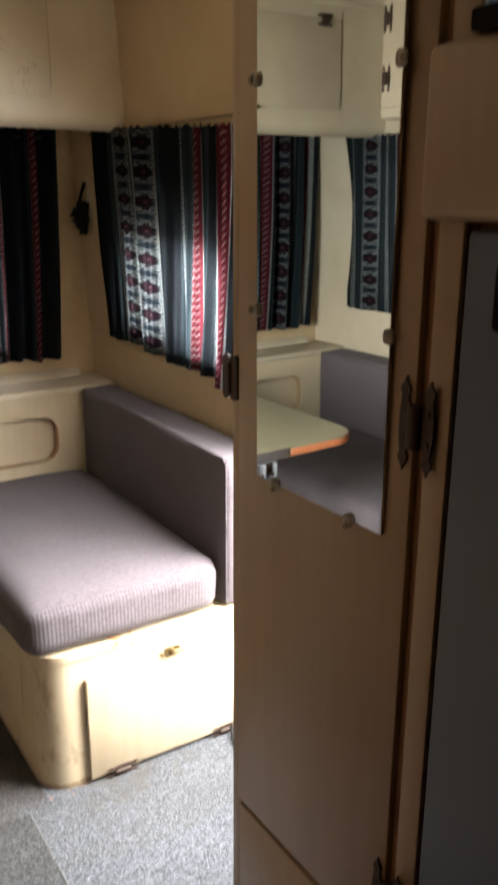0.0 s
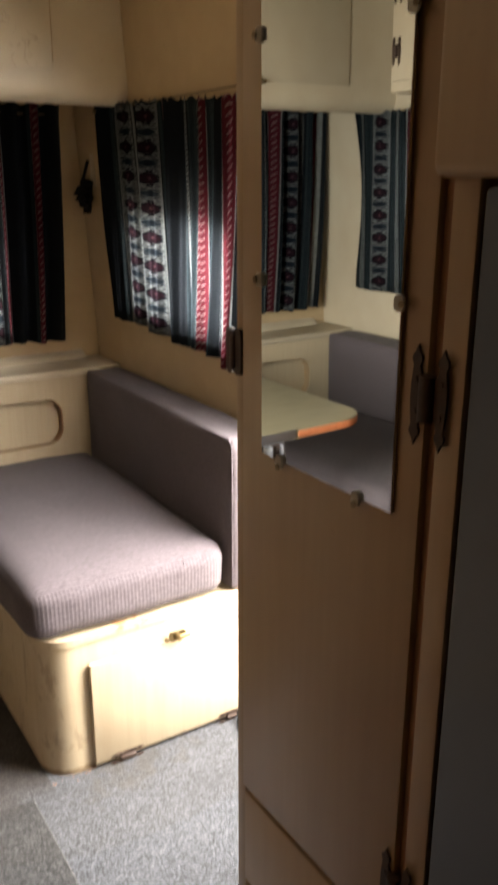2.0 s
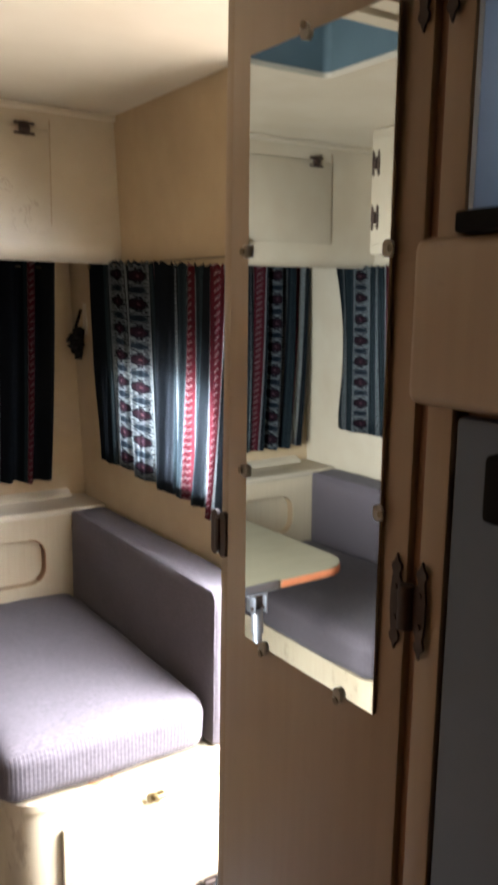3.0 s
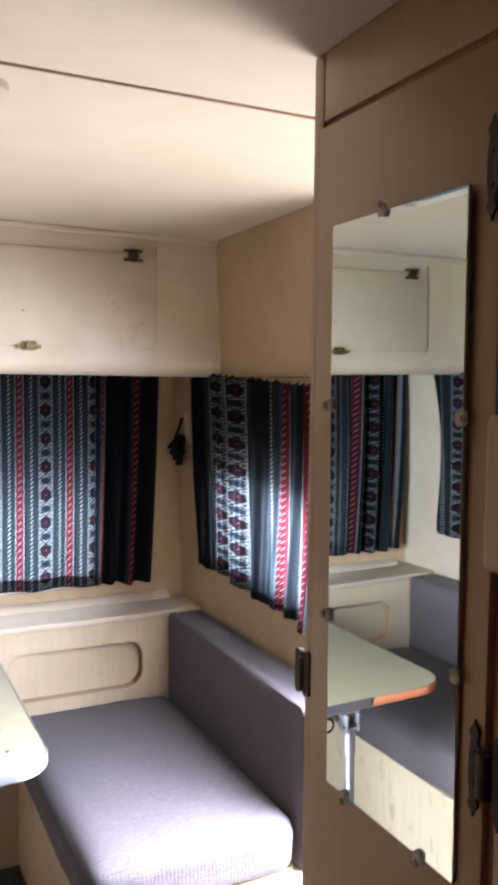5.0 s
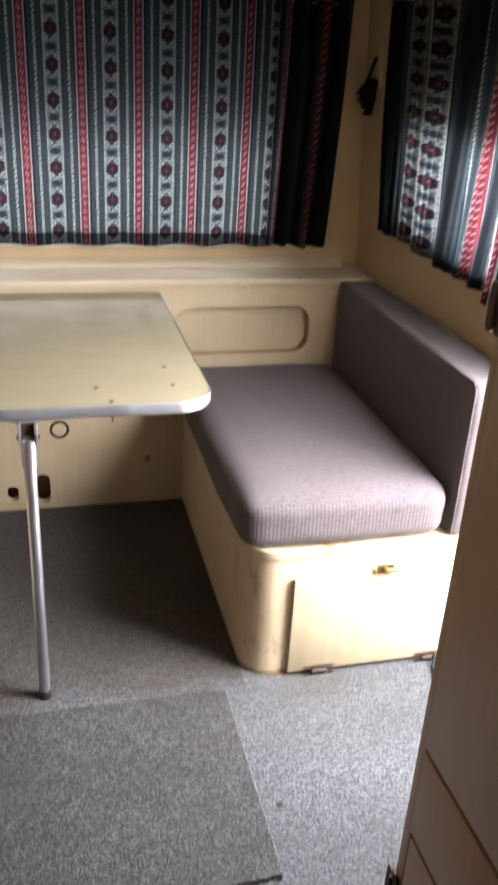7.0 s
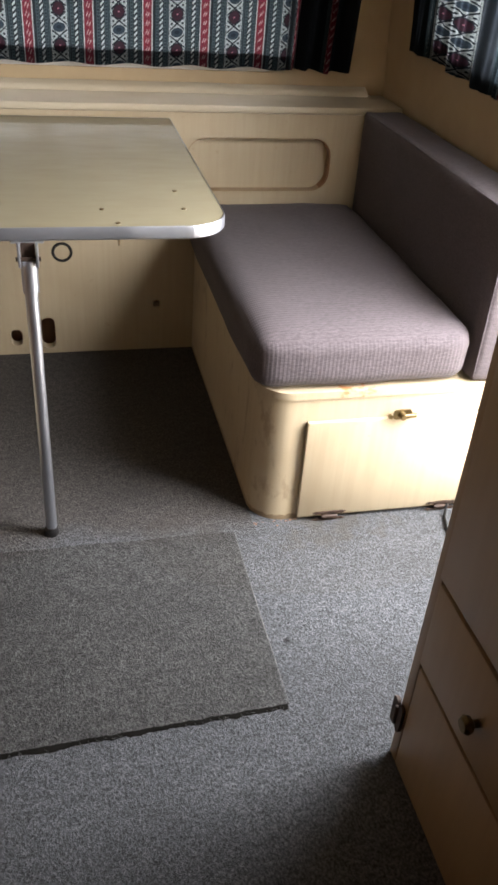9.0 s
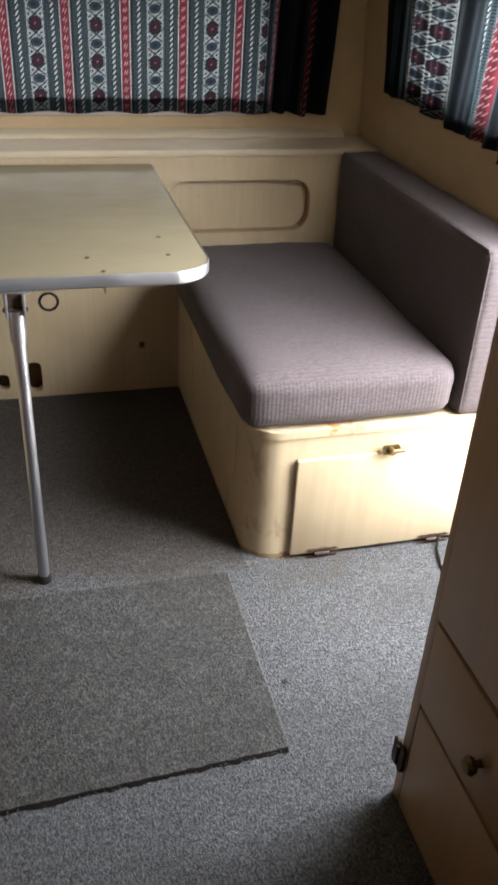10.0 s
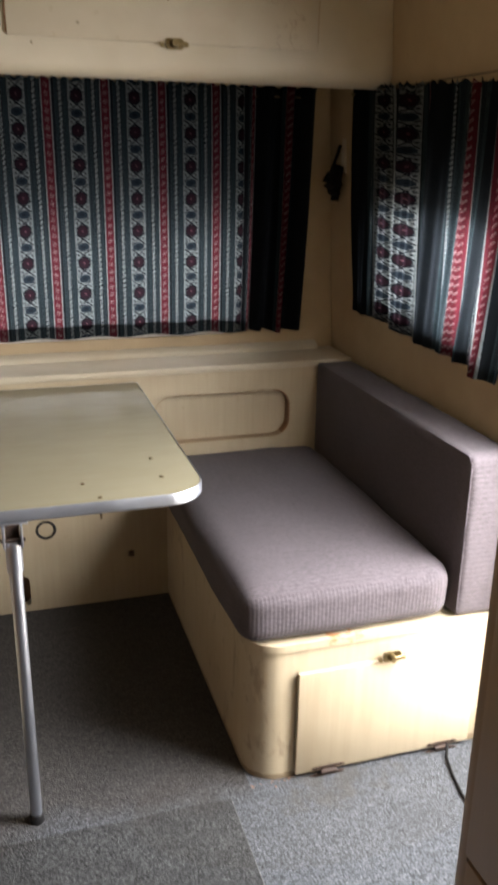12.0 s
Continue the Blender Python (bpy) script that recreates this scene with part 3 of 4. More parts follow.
cut_edge(REC_R, "cut_out_shade_rim")
# dark crescent added as the shade on the cut-out's right-hand end
arc = [p for p in REC_R if p[0] > 1.235 and p[1] > 0.52]
inner_arc = [(a - 0.004 * max(0.0, (a - 1.25) / 0.055) - 0.0006, b - 0.004 * (b - 0.59) / 0.078) for a, b in arc]
solid("cut_out_shade_edge", plate(arc + inner_arc[::-1], [], 0.030, on_y(Y_PANEL + 0.003)), WOOD, "dark brown crescent standing in for shade at the end of the cut-out", "trim", "structure")
cut_edge(REC_L, "cut_out_shade_rim")

# uneven sealing strip between ledge and window
bm = bmesh.new()
rows_ = []
for x in steps(-0.50, 1.45, 140):
    w = 0.004 * noise.noise((x * 6, 0, 1)) + 0.002 * noise.noise((x * 23, 4, 0))
    yw = far_y(0.77)
    rows_.append([bm.verts.new(p) for p in ((x, yw - 0.040 + w, 0.7585), (x, yw - 0.037 + w, 0.765 + w * 0.3), (x, yw - 0.022, 0.773 + w * 0.5), (x, yw - 0.003, 0.781 + w * 0.4), (x, yw - 0.003, 0.7585))])
for a, b in zip(rows_, rows_[1:]):
    for i in range(4):
        bm.faces.new((a[i], b[i], b[i + 1], a[i + 1]))
bm.faces.new(rows_[0])
bm.faces.new(rows_[-1])
solid("window_sill", bm, PALE, "uneven cream strip along the foot of the end window", "sill", "structure", angle=60)


# ---------------------------------------------------------------- hinges and catches
def butterfly_hinge(parent, m, h=0.100, w=0.054, label="dark bronze butterfly hinge"):
    """Two pointed leaves and a barrel; lies in the local x, z plane and stands out along -y."""
    half = [(0.006, 0.20), (0.011, 0.24), (0.0125, 0.30), (0.0100, 0.355), (0.0110, 0.40), (0.0140, 0.43), (0.0165, 0.50),
            (0.0190, 0.43), (0.0220, 0.40), (0.0230, 0.355), (0.0205, 0.30), (0.0215, 0.24), (0.0230, 0.10)]
    outline = [(a, -b) for a, b in half] + [(a, b) for a, b in half[::-1]]
    bm = bmesh.new()
    for sg in (1, -1):
        o2 = [(sg * a * w / 0.052, b * h) for a, b in outline]
        join(bm, plate(o2 if sg > 0 else o2[::-1], [], 0.003, lambda a, b, d: (a, -d - 0.0005, b)))
    rod((0, -0.005, -0.23 * h), (0, -0.005, 0.23 * h), 0.155 * w, 14, bm=bm, bevel=0.0012)
    for sx in (1, -1):
        for sz in (1, -1):
            rod((sx * 0.016 * w / 0.052, -0.003, sz * 0.16 * h), (sx * 0.016 * w / 0.052, -0.0055, sz * 0.16 * h), 0.003, 8, bm=bm)
    return part("hinge", moved(bm, m), BRONZE, parent, label)


def catch(parent, m, label="worn brass catch"):
    """A small turn-button catch: base plate, tongue and cap."""
    bm = plate(rounded(-0.016, 0.016, -0.009, 0.009, 0.005, 4), [], 0.003, lambda a, b, d: (a, -d, b))
    box(-0.006, 0.024, -0.009, -0.004, -0.005, 0.003, 0.0015, 1, bm)
    rod((-0.002, -0.003, 0.0), (-0.002, -0.014, 0.0), 0.007, 12, 0.005, bm=bm)
    rod((-0.022, -0.0005, -0.002), (-0.022, -0.006, -0.002), 0.004, 10, bm=bm)
    return part("catch", moved(bm, m @ Matrix.Scale(1.35, 4)), BRASS, parent, label)


# ---------------------------------------------------------------- benches
def bench(sign):
    fx = flip if sign < 0 else (lambda b: b)
    lab = "cream board bench base with rounded corner and locker flap" if sign > 0 else "matching cream board bench base on the opposite side"
    thing = base("bench", lab, "bench", "dinette benches")
    outline = rounded(0.90, 1.512, Y_BENCH, Y_PANEL - 0.001, 0.075, 10, (1, 0, 0, 0))
    part("body", fx(plate(outline, [], 0.338, lambda a, b, d: (a, b, d))), BENCH_BOARD, thing)
    top = rounded(0.895, 1.512, Y_BENCH - 0.005, Y_PANEL - 0.001, 0.08, 10, (1, 0, 0, 0))
    part("rim", fx(plate(top, [], 0.018, lambda a, b, d: (a, b, 0.3385 + d), 0.003)), BENCH_BOARD, thing)
    flap = part("flap", fx(box(1.006, 1.455, Y_BENCH - 0.014, Y_BENCH - 0.0005, 0.012, 0.282, 0.004)), BENCH_BOARD, thing, "cream locker flap hinged along the floor")
    for hx in (1.086, 1.381):
        hm = Matrix.Translation((hx, Y_BENCH - 0.0145, 0.013)) @ pose(0, 0, 0, 0, 90, 0)
        if sign > 0:
            butterfly_hinge(flap, hm, 0.085, 0.030, "dark flat hinge by the carpet")
    if sign > 0:
        catch(flap, Matrix.Translation((1.228, Y_BENCH - 0.0145, 0.293)))
    return thing


bench(1)
bench(-1)


def pillow_box(x0, x1, y0, y1, z0, z1, r, puff, n=14):
    """An upholstered foam block: rounded edges, faces slightly swollen and uneven."""
    bm = box(x0, x1, y0, y1, z0, z1)
    bmesh.ops.subdivide_edges(bm, edges=bm.edges[:], cuts=n, use_grid_fill=True)
    c = Vector(((x0 + x1) / 2, (y0 + y1) / 2, (z0 + z1) / 2))
    hs = Vector(((x1 - x0) / 2, (y1 - y0) / 2, (z1 - z0) / 2))
    for v in bm.verts:
        d = v.co - c
        q = Vector([max(-hs[i] + r, min(hs[i] - r, d[i])) for i in range(3)])
        out = d - q
        if out.length > 1e-9:
            d = q + out.normalized() * r
        f = [1 - (d[i] / hs[i]) ** 4 for i in range(3)]
        lump = 0.0035 * noise.noise(v.co * 6) + 0.002 * noise.noise(v.co * 17)
        for i in range(3):
            j, kk = (i + 1) % 3, (i + 2) % 3
            if abs(d[i]) > hs[i] * 0.8:
                d[i] += math.copysign(puff * max(0, f[j]) * max(0, f[kk]) + lump, d[i])
        v.co = c + d
    return bm


def seam(points, r=0.0028):
    return tube(points, r, 6)


def seat_cushion(sign):
    fx = flip if sign < 0 else (lambda b: b)
    thing = base("seat_cushion", "thick mauve-grey ribbed seat cushion on the bench", "cushion", "bench cushions")
    part("cover", fx(pillow_box(0.878, 1.380, 2.074, 2.976, 0.358, 0.488, 0.040, 0.010, 22)), CLOTH, thing, angle=180)
    if sign > 0:
        part("seam", fx(seam([(1.255, 2.0685, 0.375), (1.257, 2.066, 0.43), (1.259, 2.070, 0.468), (1.259, 2.078, 0.482)], 0.0006)), CLOTH, thing)
    return thing


def back_cushion(sign):
    fx = flip if sign < 0 else (lambda b: b)
    thing = base("back_cushion", "upright mauve-grey ribbed back cushion against the side wall", "cushion", "bench cushions")
    part("cover", fx(pillow_box(1.386, 1.508, 2.066, 2.978, 0.359, 0.752, 0.016, 0.004, 22)), CLOTH, thing, angle=180)
    part("piping", fx(seam([(1.391, 2.068, z) for z in steps(0.375, 0.735, 5)] + [(1.391, y, 0.749) for y in steps(2.08, 2.96, 6)], 0.0026)), CLOTH, thing)
    return thing


for sg in (1, -1):
    seat_cushion(sg)
    back_cushion(sg)


# ---------------------------------------------------------------- table
def table():
    T0, T1, TF = 0.115, 0.815, 2.105
    thing = base("table", "fold-down table with worn beige top and aluminium edging", "table", at=(XC, 2.5, 0))
    inv = Matrix.Translation((-XC, -2.5, 0))
    outline = rounded(T0, T1, TF, Y_PANEL - 0.012, 0.085, 12, (1, 1, 0, 0))
    part("tabletop", moved(plate(outline, [], 0.025, lambda a, b, d: (a, b, 0.696 + d), 0.001), inv), TABLE, thing)
    # edging strip round the front and sides, split where it has come off
    rim_out = rounded(T0 - 0.0006, T1 + 0.0006, TF - 0.0006, Y_PANEL - 0.012, 0.0856, 12, (1, 1, 0, 0))

    def strip(keep, z0, z1, lift):
        bm = bmesh.new()
        pts = [p for p in rim_out if keep(p)]
        cx, cy = (T0 + T1) / 2, 2.6
        ring = []
        for a, b in pts:
            o = Vector((a - cx, b - cy)).normalized() * lift
            ring.append([bm.verts.new((a + o.x * s, b + o.y * s, z)) for s, z in ((0, z0), (1, z0 + 0.003), (1, z1 - 0.003), (0.3, z1), (-0.15, z1))])
        for r0, r1 in zip(ring, ring[1:]):
            for i in range(4):
                bm.faces.new((r0[i], r1[i], r1[i + 1], r0[i + 1]))
        return moved(bm, inv)

    dense = []
    for a, b in zip(rim_out, rim_out[1:] + rim_out[:1]):
        dense += [(a[0] + (b[0] - a[0]) * s / 48, a[1] + (b[1] - a[1]) * s / 48) for s in range(48)]
    rim_out = dense
    part("edging", strip(lambda p: p[0] > 0.362, 0.6965, 0.7218, 0.003), STEEL, thing, "bright aluminium edging")
    part("bare_edge", strip(lambda p: p[0] <= 0.364 and p[1] < Y_PANEL - 0.05, 0.697, 0.716, 0.002), ORANGE, thing, "bare orange board edge")
    for x, y in ((0.736, 2.32), (0.738, 2.205), (0.575, 2.205), (0.60, 2.125)):
        part("screw", moved(lathe([(0, 0.7235), (0.0035, 0.7232), (0.005, 0.7222), (0.005, 0.721)], 12, Matrix.Translation((x, y, 0))), inv), PIN, thing)
    part("hinge_rail", moved(box(T0 + 0.02, T1 - 0.02, Y_PANEL - 0.012, Y_PANEL - 0.0005, 0.690, 0.712, 0.002), inv), STEEL, thing)
    leg = part("leg", moved(rod((0.43, 2.094, 0.012), (0.43, 2.106, 0.665), 0.0125, 18), inv), STEEL, thing, "tubular aluminium leg")
    part("foot", moved(rod((0.43, 2.0938, 0.0), (0.43, 2.094, 0.022), 0.0165, 16, 0.0145, bevel=0.002), inv), BLACK, leg, "black rubber foot")
    bm = box(0.411, 0.416, 2.086, 2.126, 0.650, 0.695, 0.0015)
    box(0.444, 0.449, 2.086, 2.126, 0.650, 0.695, 0.0015, 2, bm)
    box(0.400, 0.460, 2.100, 2.150, 0.6925, 0.6955, 0.001, 1, bm)
    rod((0.43, 2.1045, 0.595), (0.43, 2.106, 0.66), 0.0155, 16, bm=bm)
    part("bracket", moved(bm, inv), STEEL, leg, "hinged aluminium leg bracket")
    bm = box(0.4175, 0.4425, 2.098, 2.120, 0.660, 0.6945, 0.002)
    rod((0.407, 2.096, 0.664), (0.453, 2.096, 0.664), 0.0045, 8, bm=bm)
    part("pivot", moved(bm, inv), BRONZE, leg, "dark pivot between the bracket cheeks")
    n = 20
    ring = [Vector((0.492 + 0.017 * math.sin(2 * math.pi * i / n), 2.108, 0.672 - 0.017 * math.cos(2 * math.pi * i / n))) for i in range(n)]
    part("pull_ring", moved(tube(ring, 0.0028, 8, True), inv), IRON, thing, "dark metal pull ring")
    bm = rod((0.60, 2.115, 0.696), (0.60, 2.115, 0.68), 0.004, 8, 0.0015)
    part("pin", moved(bm, inv), PIN, thing)


table()


# ---------------------------------------------------------------- overhead cupboards
def overhead_end():
    thing = base("overhead_cupboard", "long cream overhead cupboard above the end window", "cupboard", "overhead cupboards", at=(XC, Y_CAB, 1.53))
    inv = Matrix.Translation((-XC, -Y_CAB, -1.53))
    # rounded lower front edge, swept across the caravan
    prof = [(Y_CAB + 0.16, 1.545), (Y_CAB + 0.055, 1.530)]
    prof += [(Y_CAB + 0.045 - 0.045 * math.sin(radians(a)), 1.575 - 0.045 * math.cos(radians(a))) for a in range(0, 91, 15)]
    prof += [(Y_CAB, 1.70), (Y_CAB, Z_CEIL - 0.001), (Y_CAB + 0.16, Z_CEIL - 0.001)]
    bm = bmesh.new()
    ends = []
    for sg in (-1, 1):
        ends.append([bm.verts.new((XC + sg * (wall_x(z) - 0.001 - XC), y, z)) for y, z in prof])
    for i in range(len(prof)):
        bm.faces.new((ends[0][i], ends[0][(i + 1) % len(prof)], ends[1][(i + 1) % len(prof)], ends[1][i]))
    for e in ends:
        bm.faces.new(e)
    part("body", moved(bm, inv), PALE, thing)
    for x0, x1 in ((0.508, 1.252), (2 * XC - 1.252, 2 * XC - 0.508)):
        d = part("door", moved(box(x0, x1, Y_CAB - 0.007, Y_CAB - 0.0005, 1.607, 1.872, 0.002), inv), DOOR_BOARD, thing)
        s = 1 if x0 > 0.4 else -1
        part("door_gap", moved(box(*(sorted(((x0 if s > 0 else x1) - s * 0.004, (x0 if s > 0 else x1) - s * 0.0005))), Y_CAB - 0.005, Y_CAB - 0.0006, 1.612, 1.90), inv), WOOD, d)
        ex = x1 if s > 0 else x0
        part("door_gap", moved(box(*sorted((ex + s * 0.0004, ex + s * 0.0022)), Y_CAB - 0.0045, Y_CAB - 0.0006, 1.625, 1.90), inv), WARDROBE, d)
        for hx in (1.182, 0.58):
            x = hx if s > 0 else 2 * XC - hx
            hm = inv @ Matrix.Translation((x, Y_CAB - 0.0075, 1.870)) @ pose(0, 0, 0, 0, 90, 0)
            butterfly_hinge(d, hm, 0.062, 0.040, "small dark brown hinge")
        catch(d, inv @ Matrix.Translation((0.889 if s > 0 else 2 * XC - 0.889, Y_CAB - 0.0075, 1.606)))
        for px, pz in ((0.875, 1.70), (0.665, 1.640), (0.560, 1.594)):
            x = px if s > 0 else 2 * XC - px
            part("pin_hole", moved(rod((x, Y_CAB - 0.0072, pz), (x, Y_CAB - 0.0085, pz), 0.0028, 8), inv), PIN, d)


overhead_end()


def overhead_side():
    x0, x1 = 2 * XC - wall_x(1.7) + 0.002, -0.245
    thing = base("side_cupboard", "cream overhead cupboard on the side wall with dark hinges", "cupboard", "overhead cupboards", at=(x1, 2.0, 1.56))
    inv = Matrix.Translation((-x1, -2.0, -1.56))
    part("body", moved(box(x0, x1, 1.89, 2.47, 1.56, Z_CEIL - 0.001, 0.01), inv), PALE, thing)
    for y0, y1 in ((1.91, 2.455),):
        d = part("door", moved(box(x1 + 0.0005, x1 + 0.010, y0, y1, 1.59, 1.905, 0.003), inv), PALE, thing)
        for z in (1.67, 1.83):
            butterfly_hinge(d, inv @ Matrix.Translation((x1 + 0.011, y1 - 0.022, z)) @ pose(0, 0, 0, 0, 0, 90), 0.076, 0.036)


overhead_side()


def globe_lamp():
    thing = base("globe_lamp", "white opal glass globe lamp on a brass stem", "lamp", at=(0.452, Y_CAB, 1.66))
    part("plate", lathe([(0, -0.001), (0.026, -0.001), (0.026, -0.006), (0.012, -0.014), (0, -0.014)], 20, Matrix.Translation((0, 0, 0.075)) @ pose(0, 0, 0, -90, 0, 0) @ Matrix.Scale(-1, 4, (0, 0, 1))), BRASS, thing)
    bm = rod((0, -0.012, 0.075), (0, -0.07, 0.075), 0.005, 10)
    rod((0, -0.07, 0.080), (0, -0.07, 0.03), 0.006, 10, bm=bm)
    rod((0, -0.07, 0.032), (0, -0.07, 0.006), 0.013, 16, 0.019, bm=bm)
    part("stem", bm, BRASS, thing, "worn brass stem")
    part("globe", lathe([(0.042 * math.sin(radians(a)), -0.035 + 0.042 * math.cos(radians(a))) for a in range(0, 181, 12)], 28, Matrix.Translation((0, -0.07, 0))), OPAL, thing, "opal white glass globe")


globe_lamp()


# ---------------------------------------------------------------- wardrobe
def wardrobe():
    thing = base("wardrobe", "tall cream-brown wardrobe with a mirrored door and drawer", "wardrobe", at=(X_WARD, 1.2, 0))
    inv = Matrix.Translation((-X_WARD, -1.2, 0))
    F, B = X_WARD, X_WARD + 0.012

    def board(name, y0, y1, z0, z1, parent=thing, label="", r=0.0025, out=0.0):
        return part(name, moved(box(F - out, B, y0, y1, z0, z1, r), inv), WARDROBE, parent, label)

    part("carcass", moved(box(F + 0.006, 1.45, 1.008, Y_WARD - 0.013, 0.0, Z_CEIL - 0.001), inv), WOOD, thing, "brown wood carcass seen in the gaps")
    part("end_panel", moved(box(B + 0.0005, 1.452, Y_WARD - 0.0125, Y_WARD, 0.0, Z_CEIL - 0.001, 0.001), inv), CREAM, thing)
    board("stile", 1.3865, Y_WARD, 0.0, Z_CEIL - 0.001)
    board("stile", 1.008, 1.040, 0.2515, Z_CEIL - 0.001)
    board("rail", 1.0415, 1.385, 1.846, Z_CEIL - 0.001)
    board("plinth", 1.008, 1.385, 0.0, 0.2455)
    drawer = board("drawer", 1.053, 1.385, 0.2585, 0.430, label="cream-brown drawer front", out=0.003)
    knob = lathe([(0, 0.026), (0.010, 0.025), (0.0145, 0.019), (0.012, 0.012), (0.006, 0.008), (0.006, 0.0)], 18, Matrix.Translation((F - 0.003, 1.21, 0.335)) @ pose(0, 0, 0, 0, -90, 0))
    part("knob", moved(knob, inv), BRASS, drawer, "small worn brass knob")
    door = board("door", 1.053, 1.385, 0.4425, 1.836, label="tall door carrying a frameless mirror", out=0.003)
    X = F - 0.003
    my0, my1, mz0, mz1 = 1.087, 1.331, 0.997, 1.704
    # the glass leans a little into the room at the top
    lean = inv @ Matrix.Translation((X, 0, mz0)) @ pose(0, 0, 0, 0, -0.48, 0) @ Matrix.Translation((-X, 0, -mz0))
    part("mirror", moved(box(X - 0.0055, X - 0.0015, my0, my1, mz0, mz1, 0.0006, 1), lean), MIRROR, door, "frameless mirror glass")
    part("mirror_backing", moved(box(X - 0.0014, X - 0.0002, my0 + 0.001, my1 - 0.001, mz0 + 0.001, mz1 - 0.001), lean), BLACK, door)
    clips = [(my1, 1.484, 90), (my0, 1.477, -90), (my1, 1.217, 90), (my0, 1.217, -90), (1.288, mz0, 180), (1.141, mz0, 180), (1.225, mz1, 0)]
    for y, z, a in clips:
        bm = plate(rounded(-0.0065, 0.0065, -0.008, 0.008, 0.005, 5), [], 0.0035, lambda p, q, d: (-d, p, q), 0.0012)
        part("mirror_clip", moved(bm, lean @ Matrix.Translation((X - 0.006, y, z))), CLEAR, door, "clear plastic mirror clip")
        wy, wz = {90: (0.006, 0), -90: (-0.006, 0), 180: (0, -0.006), 0: (0, 0.006)}[a]
        part("screw", moved(rod((X - 0.010, y + wy, z + wz), (X - 0.0115, y + wy, z + wz), 0.0042, 10), lean), PIN, door)
    for z in (1.715, 1.130, 0.530):
        butterfly_hinge(door, inv @ Matrix.Translation((X - 0.0005, 1.0465, z)) @ pose(0, 0, 0, 0, 0, -90))
    # the door stands open by a hair
    h = Vector((0, 1.047 - 1.2, 0))
    door.matrix_local = Matrix.Translation(h) @ pose(0, 0, 0, 0, 0, 0.55) @ Matrix.Translation(-h)
    # catches that wrap the outer corner
    for z in (1.116, 0.105):
        bm = bmesh.new()
        for y in (Y_WARD - 0.013, Y_WARD + 0.007):
            join(bm, plate(rounded(y - 0.0085, y + 0.0085, z - 0.031, z + 0.031, 0.008, 5), [], -0.006, lambda a, b, d: (F - 0.001 + d, a, b)))
        rod((F - 0.006, Y_WARD - 0.003, z - 0.022), (F - 0.006, Y_WARD - 0.003, z + 0.022), 0.0055, 12, bm=bm, bevel=0.001)
        part("corner_hinge", moved(bm, inv), BRONZE, thing, "dark bronze hinge wrapping the corner")


wardrobe()


def fridge_unit():
    thing = base("kitchen_tall_unit", "tall unit with slate-grey fridge door and upper niche", "cabinet", at=(X_WARD, 0.7, 0))
    inv = Matrix.Translation((-X_WARD, -0.7, 0))
    F = X_WARD
    part("carcass", moved(box(F + 0.02, 1.45, 0.30, 1.0065, 0.0, 1.33), inv), WOOD, thing)
    door = part("fridge_door", moved(box(F - 0.001, F + 0.0195, 0.33, 1.003, 0.06, 1.325, 0.006), inv), FRIDGE, thing, "slate-grey fridge door skin")
    bm = box(F - 0.022, F - 0.0015, 0.918, 0.951, 1.240, 1.300, 0.006)
    part("handle", moved(bm, inv), IRON, door, "black plastic latch handle")
    part("fascia", moved(box(F - 0.020, F + 0.25, 0.30, 1.052, 1.332, 1.484, 0.012, 3), inv), WARDROBE, thing, "cream-brown boxed fascia with rounded edge")
    part("sill", moved(box(F - 0.024, F + 0.25, 0.30, 0.998, 1.4845, 1.504, 0.004), inv), IRON, thing, "dark sill strip")
    part("niche_lining", moved(box(F + 0.002, 1.452, 1.000, 1.0065, 1.505, Z_CEIL - 0.001, 0.001), inv), BLUE, thing, "pale blue-grey lining of the niche")


fridge_unit()


# ---------------------------------------------------------------- curtains
def curtain(name, n, m_, place, cloth, label, behind, group="striped curtains"):
    """place(s, h): s runs along the wire, h from top (0) to hem (1). cloth(s): metres of print along the cloth."""
    us, vs = steps(0, 1, n), steps(0, 1, m_)
    bm = sheet(us, vs, place)
    uv = bm.loops.layers.uv.new("UVMap")
    bm.verts.index_update()
    for f in bm.faces:
        for lp in f.loops:
            i, j = lp.vert.index % (n + 1), lp.vert.index // (n + 1)
            lp[uv].uv = (cloth(us[i]), vs[j] * 0.78)
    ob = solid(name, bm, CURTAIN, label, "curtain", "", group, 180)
    rear = sheet(us, [0.945, 0.97, 0.996], lambda a, b: Vector(place(a, b)) + Vector(behind))
    part("hem", rear, CURTAIN, ob, "turned-up hem", 180)
    return ob


def run(s, table_):
    for (a, pa), (b, pb) in zip(table_, table_[1:]):
        if s <= b:
            return pa + (pb - pa) * (s - a) / (b - a)
    return table_[-1][1]


BUNCH_NEAR = ((0, 4.772), (0.08, 4.79), (0.09, 5.04), (0.16, 5.14), (0.18, 5.19), (0.58, 5.235), (0.59, 5.05), (0.67, 5.13), (0.69, 5.19), (1, 5.235))
BUNCH_FAR = ((0, 4.78), (0.55, 5.78), (0.75, 5.98), (0.90, 6.15), (1, 6.20))


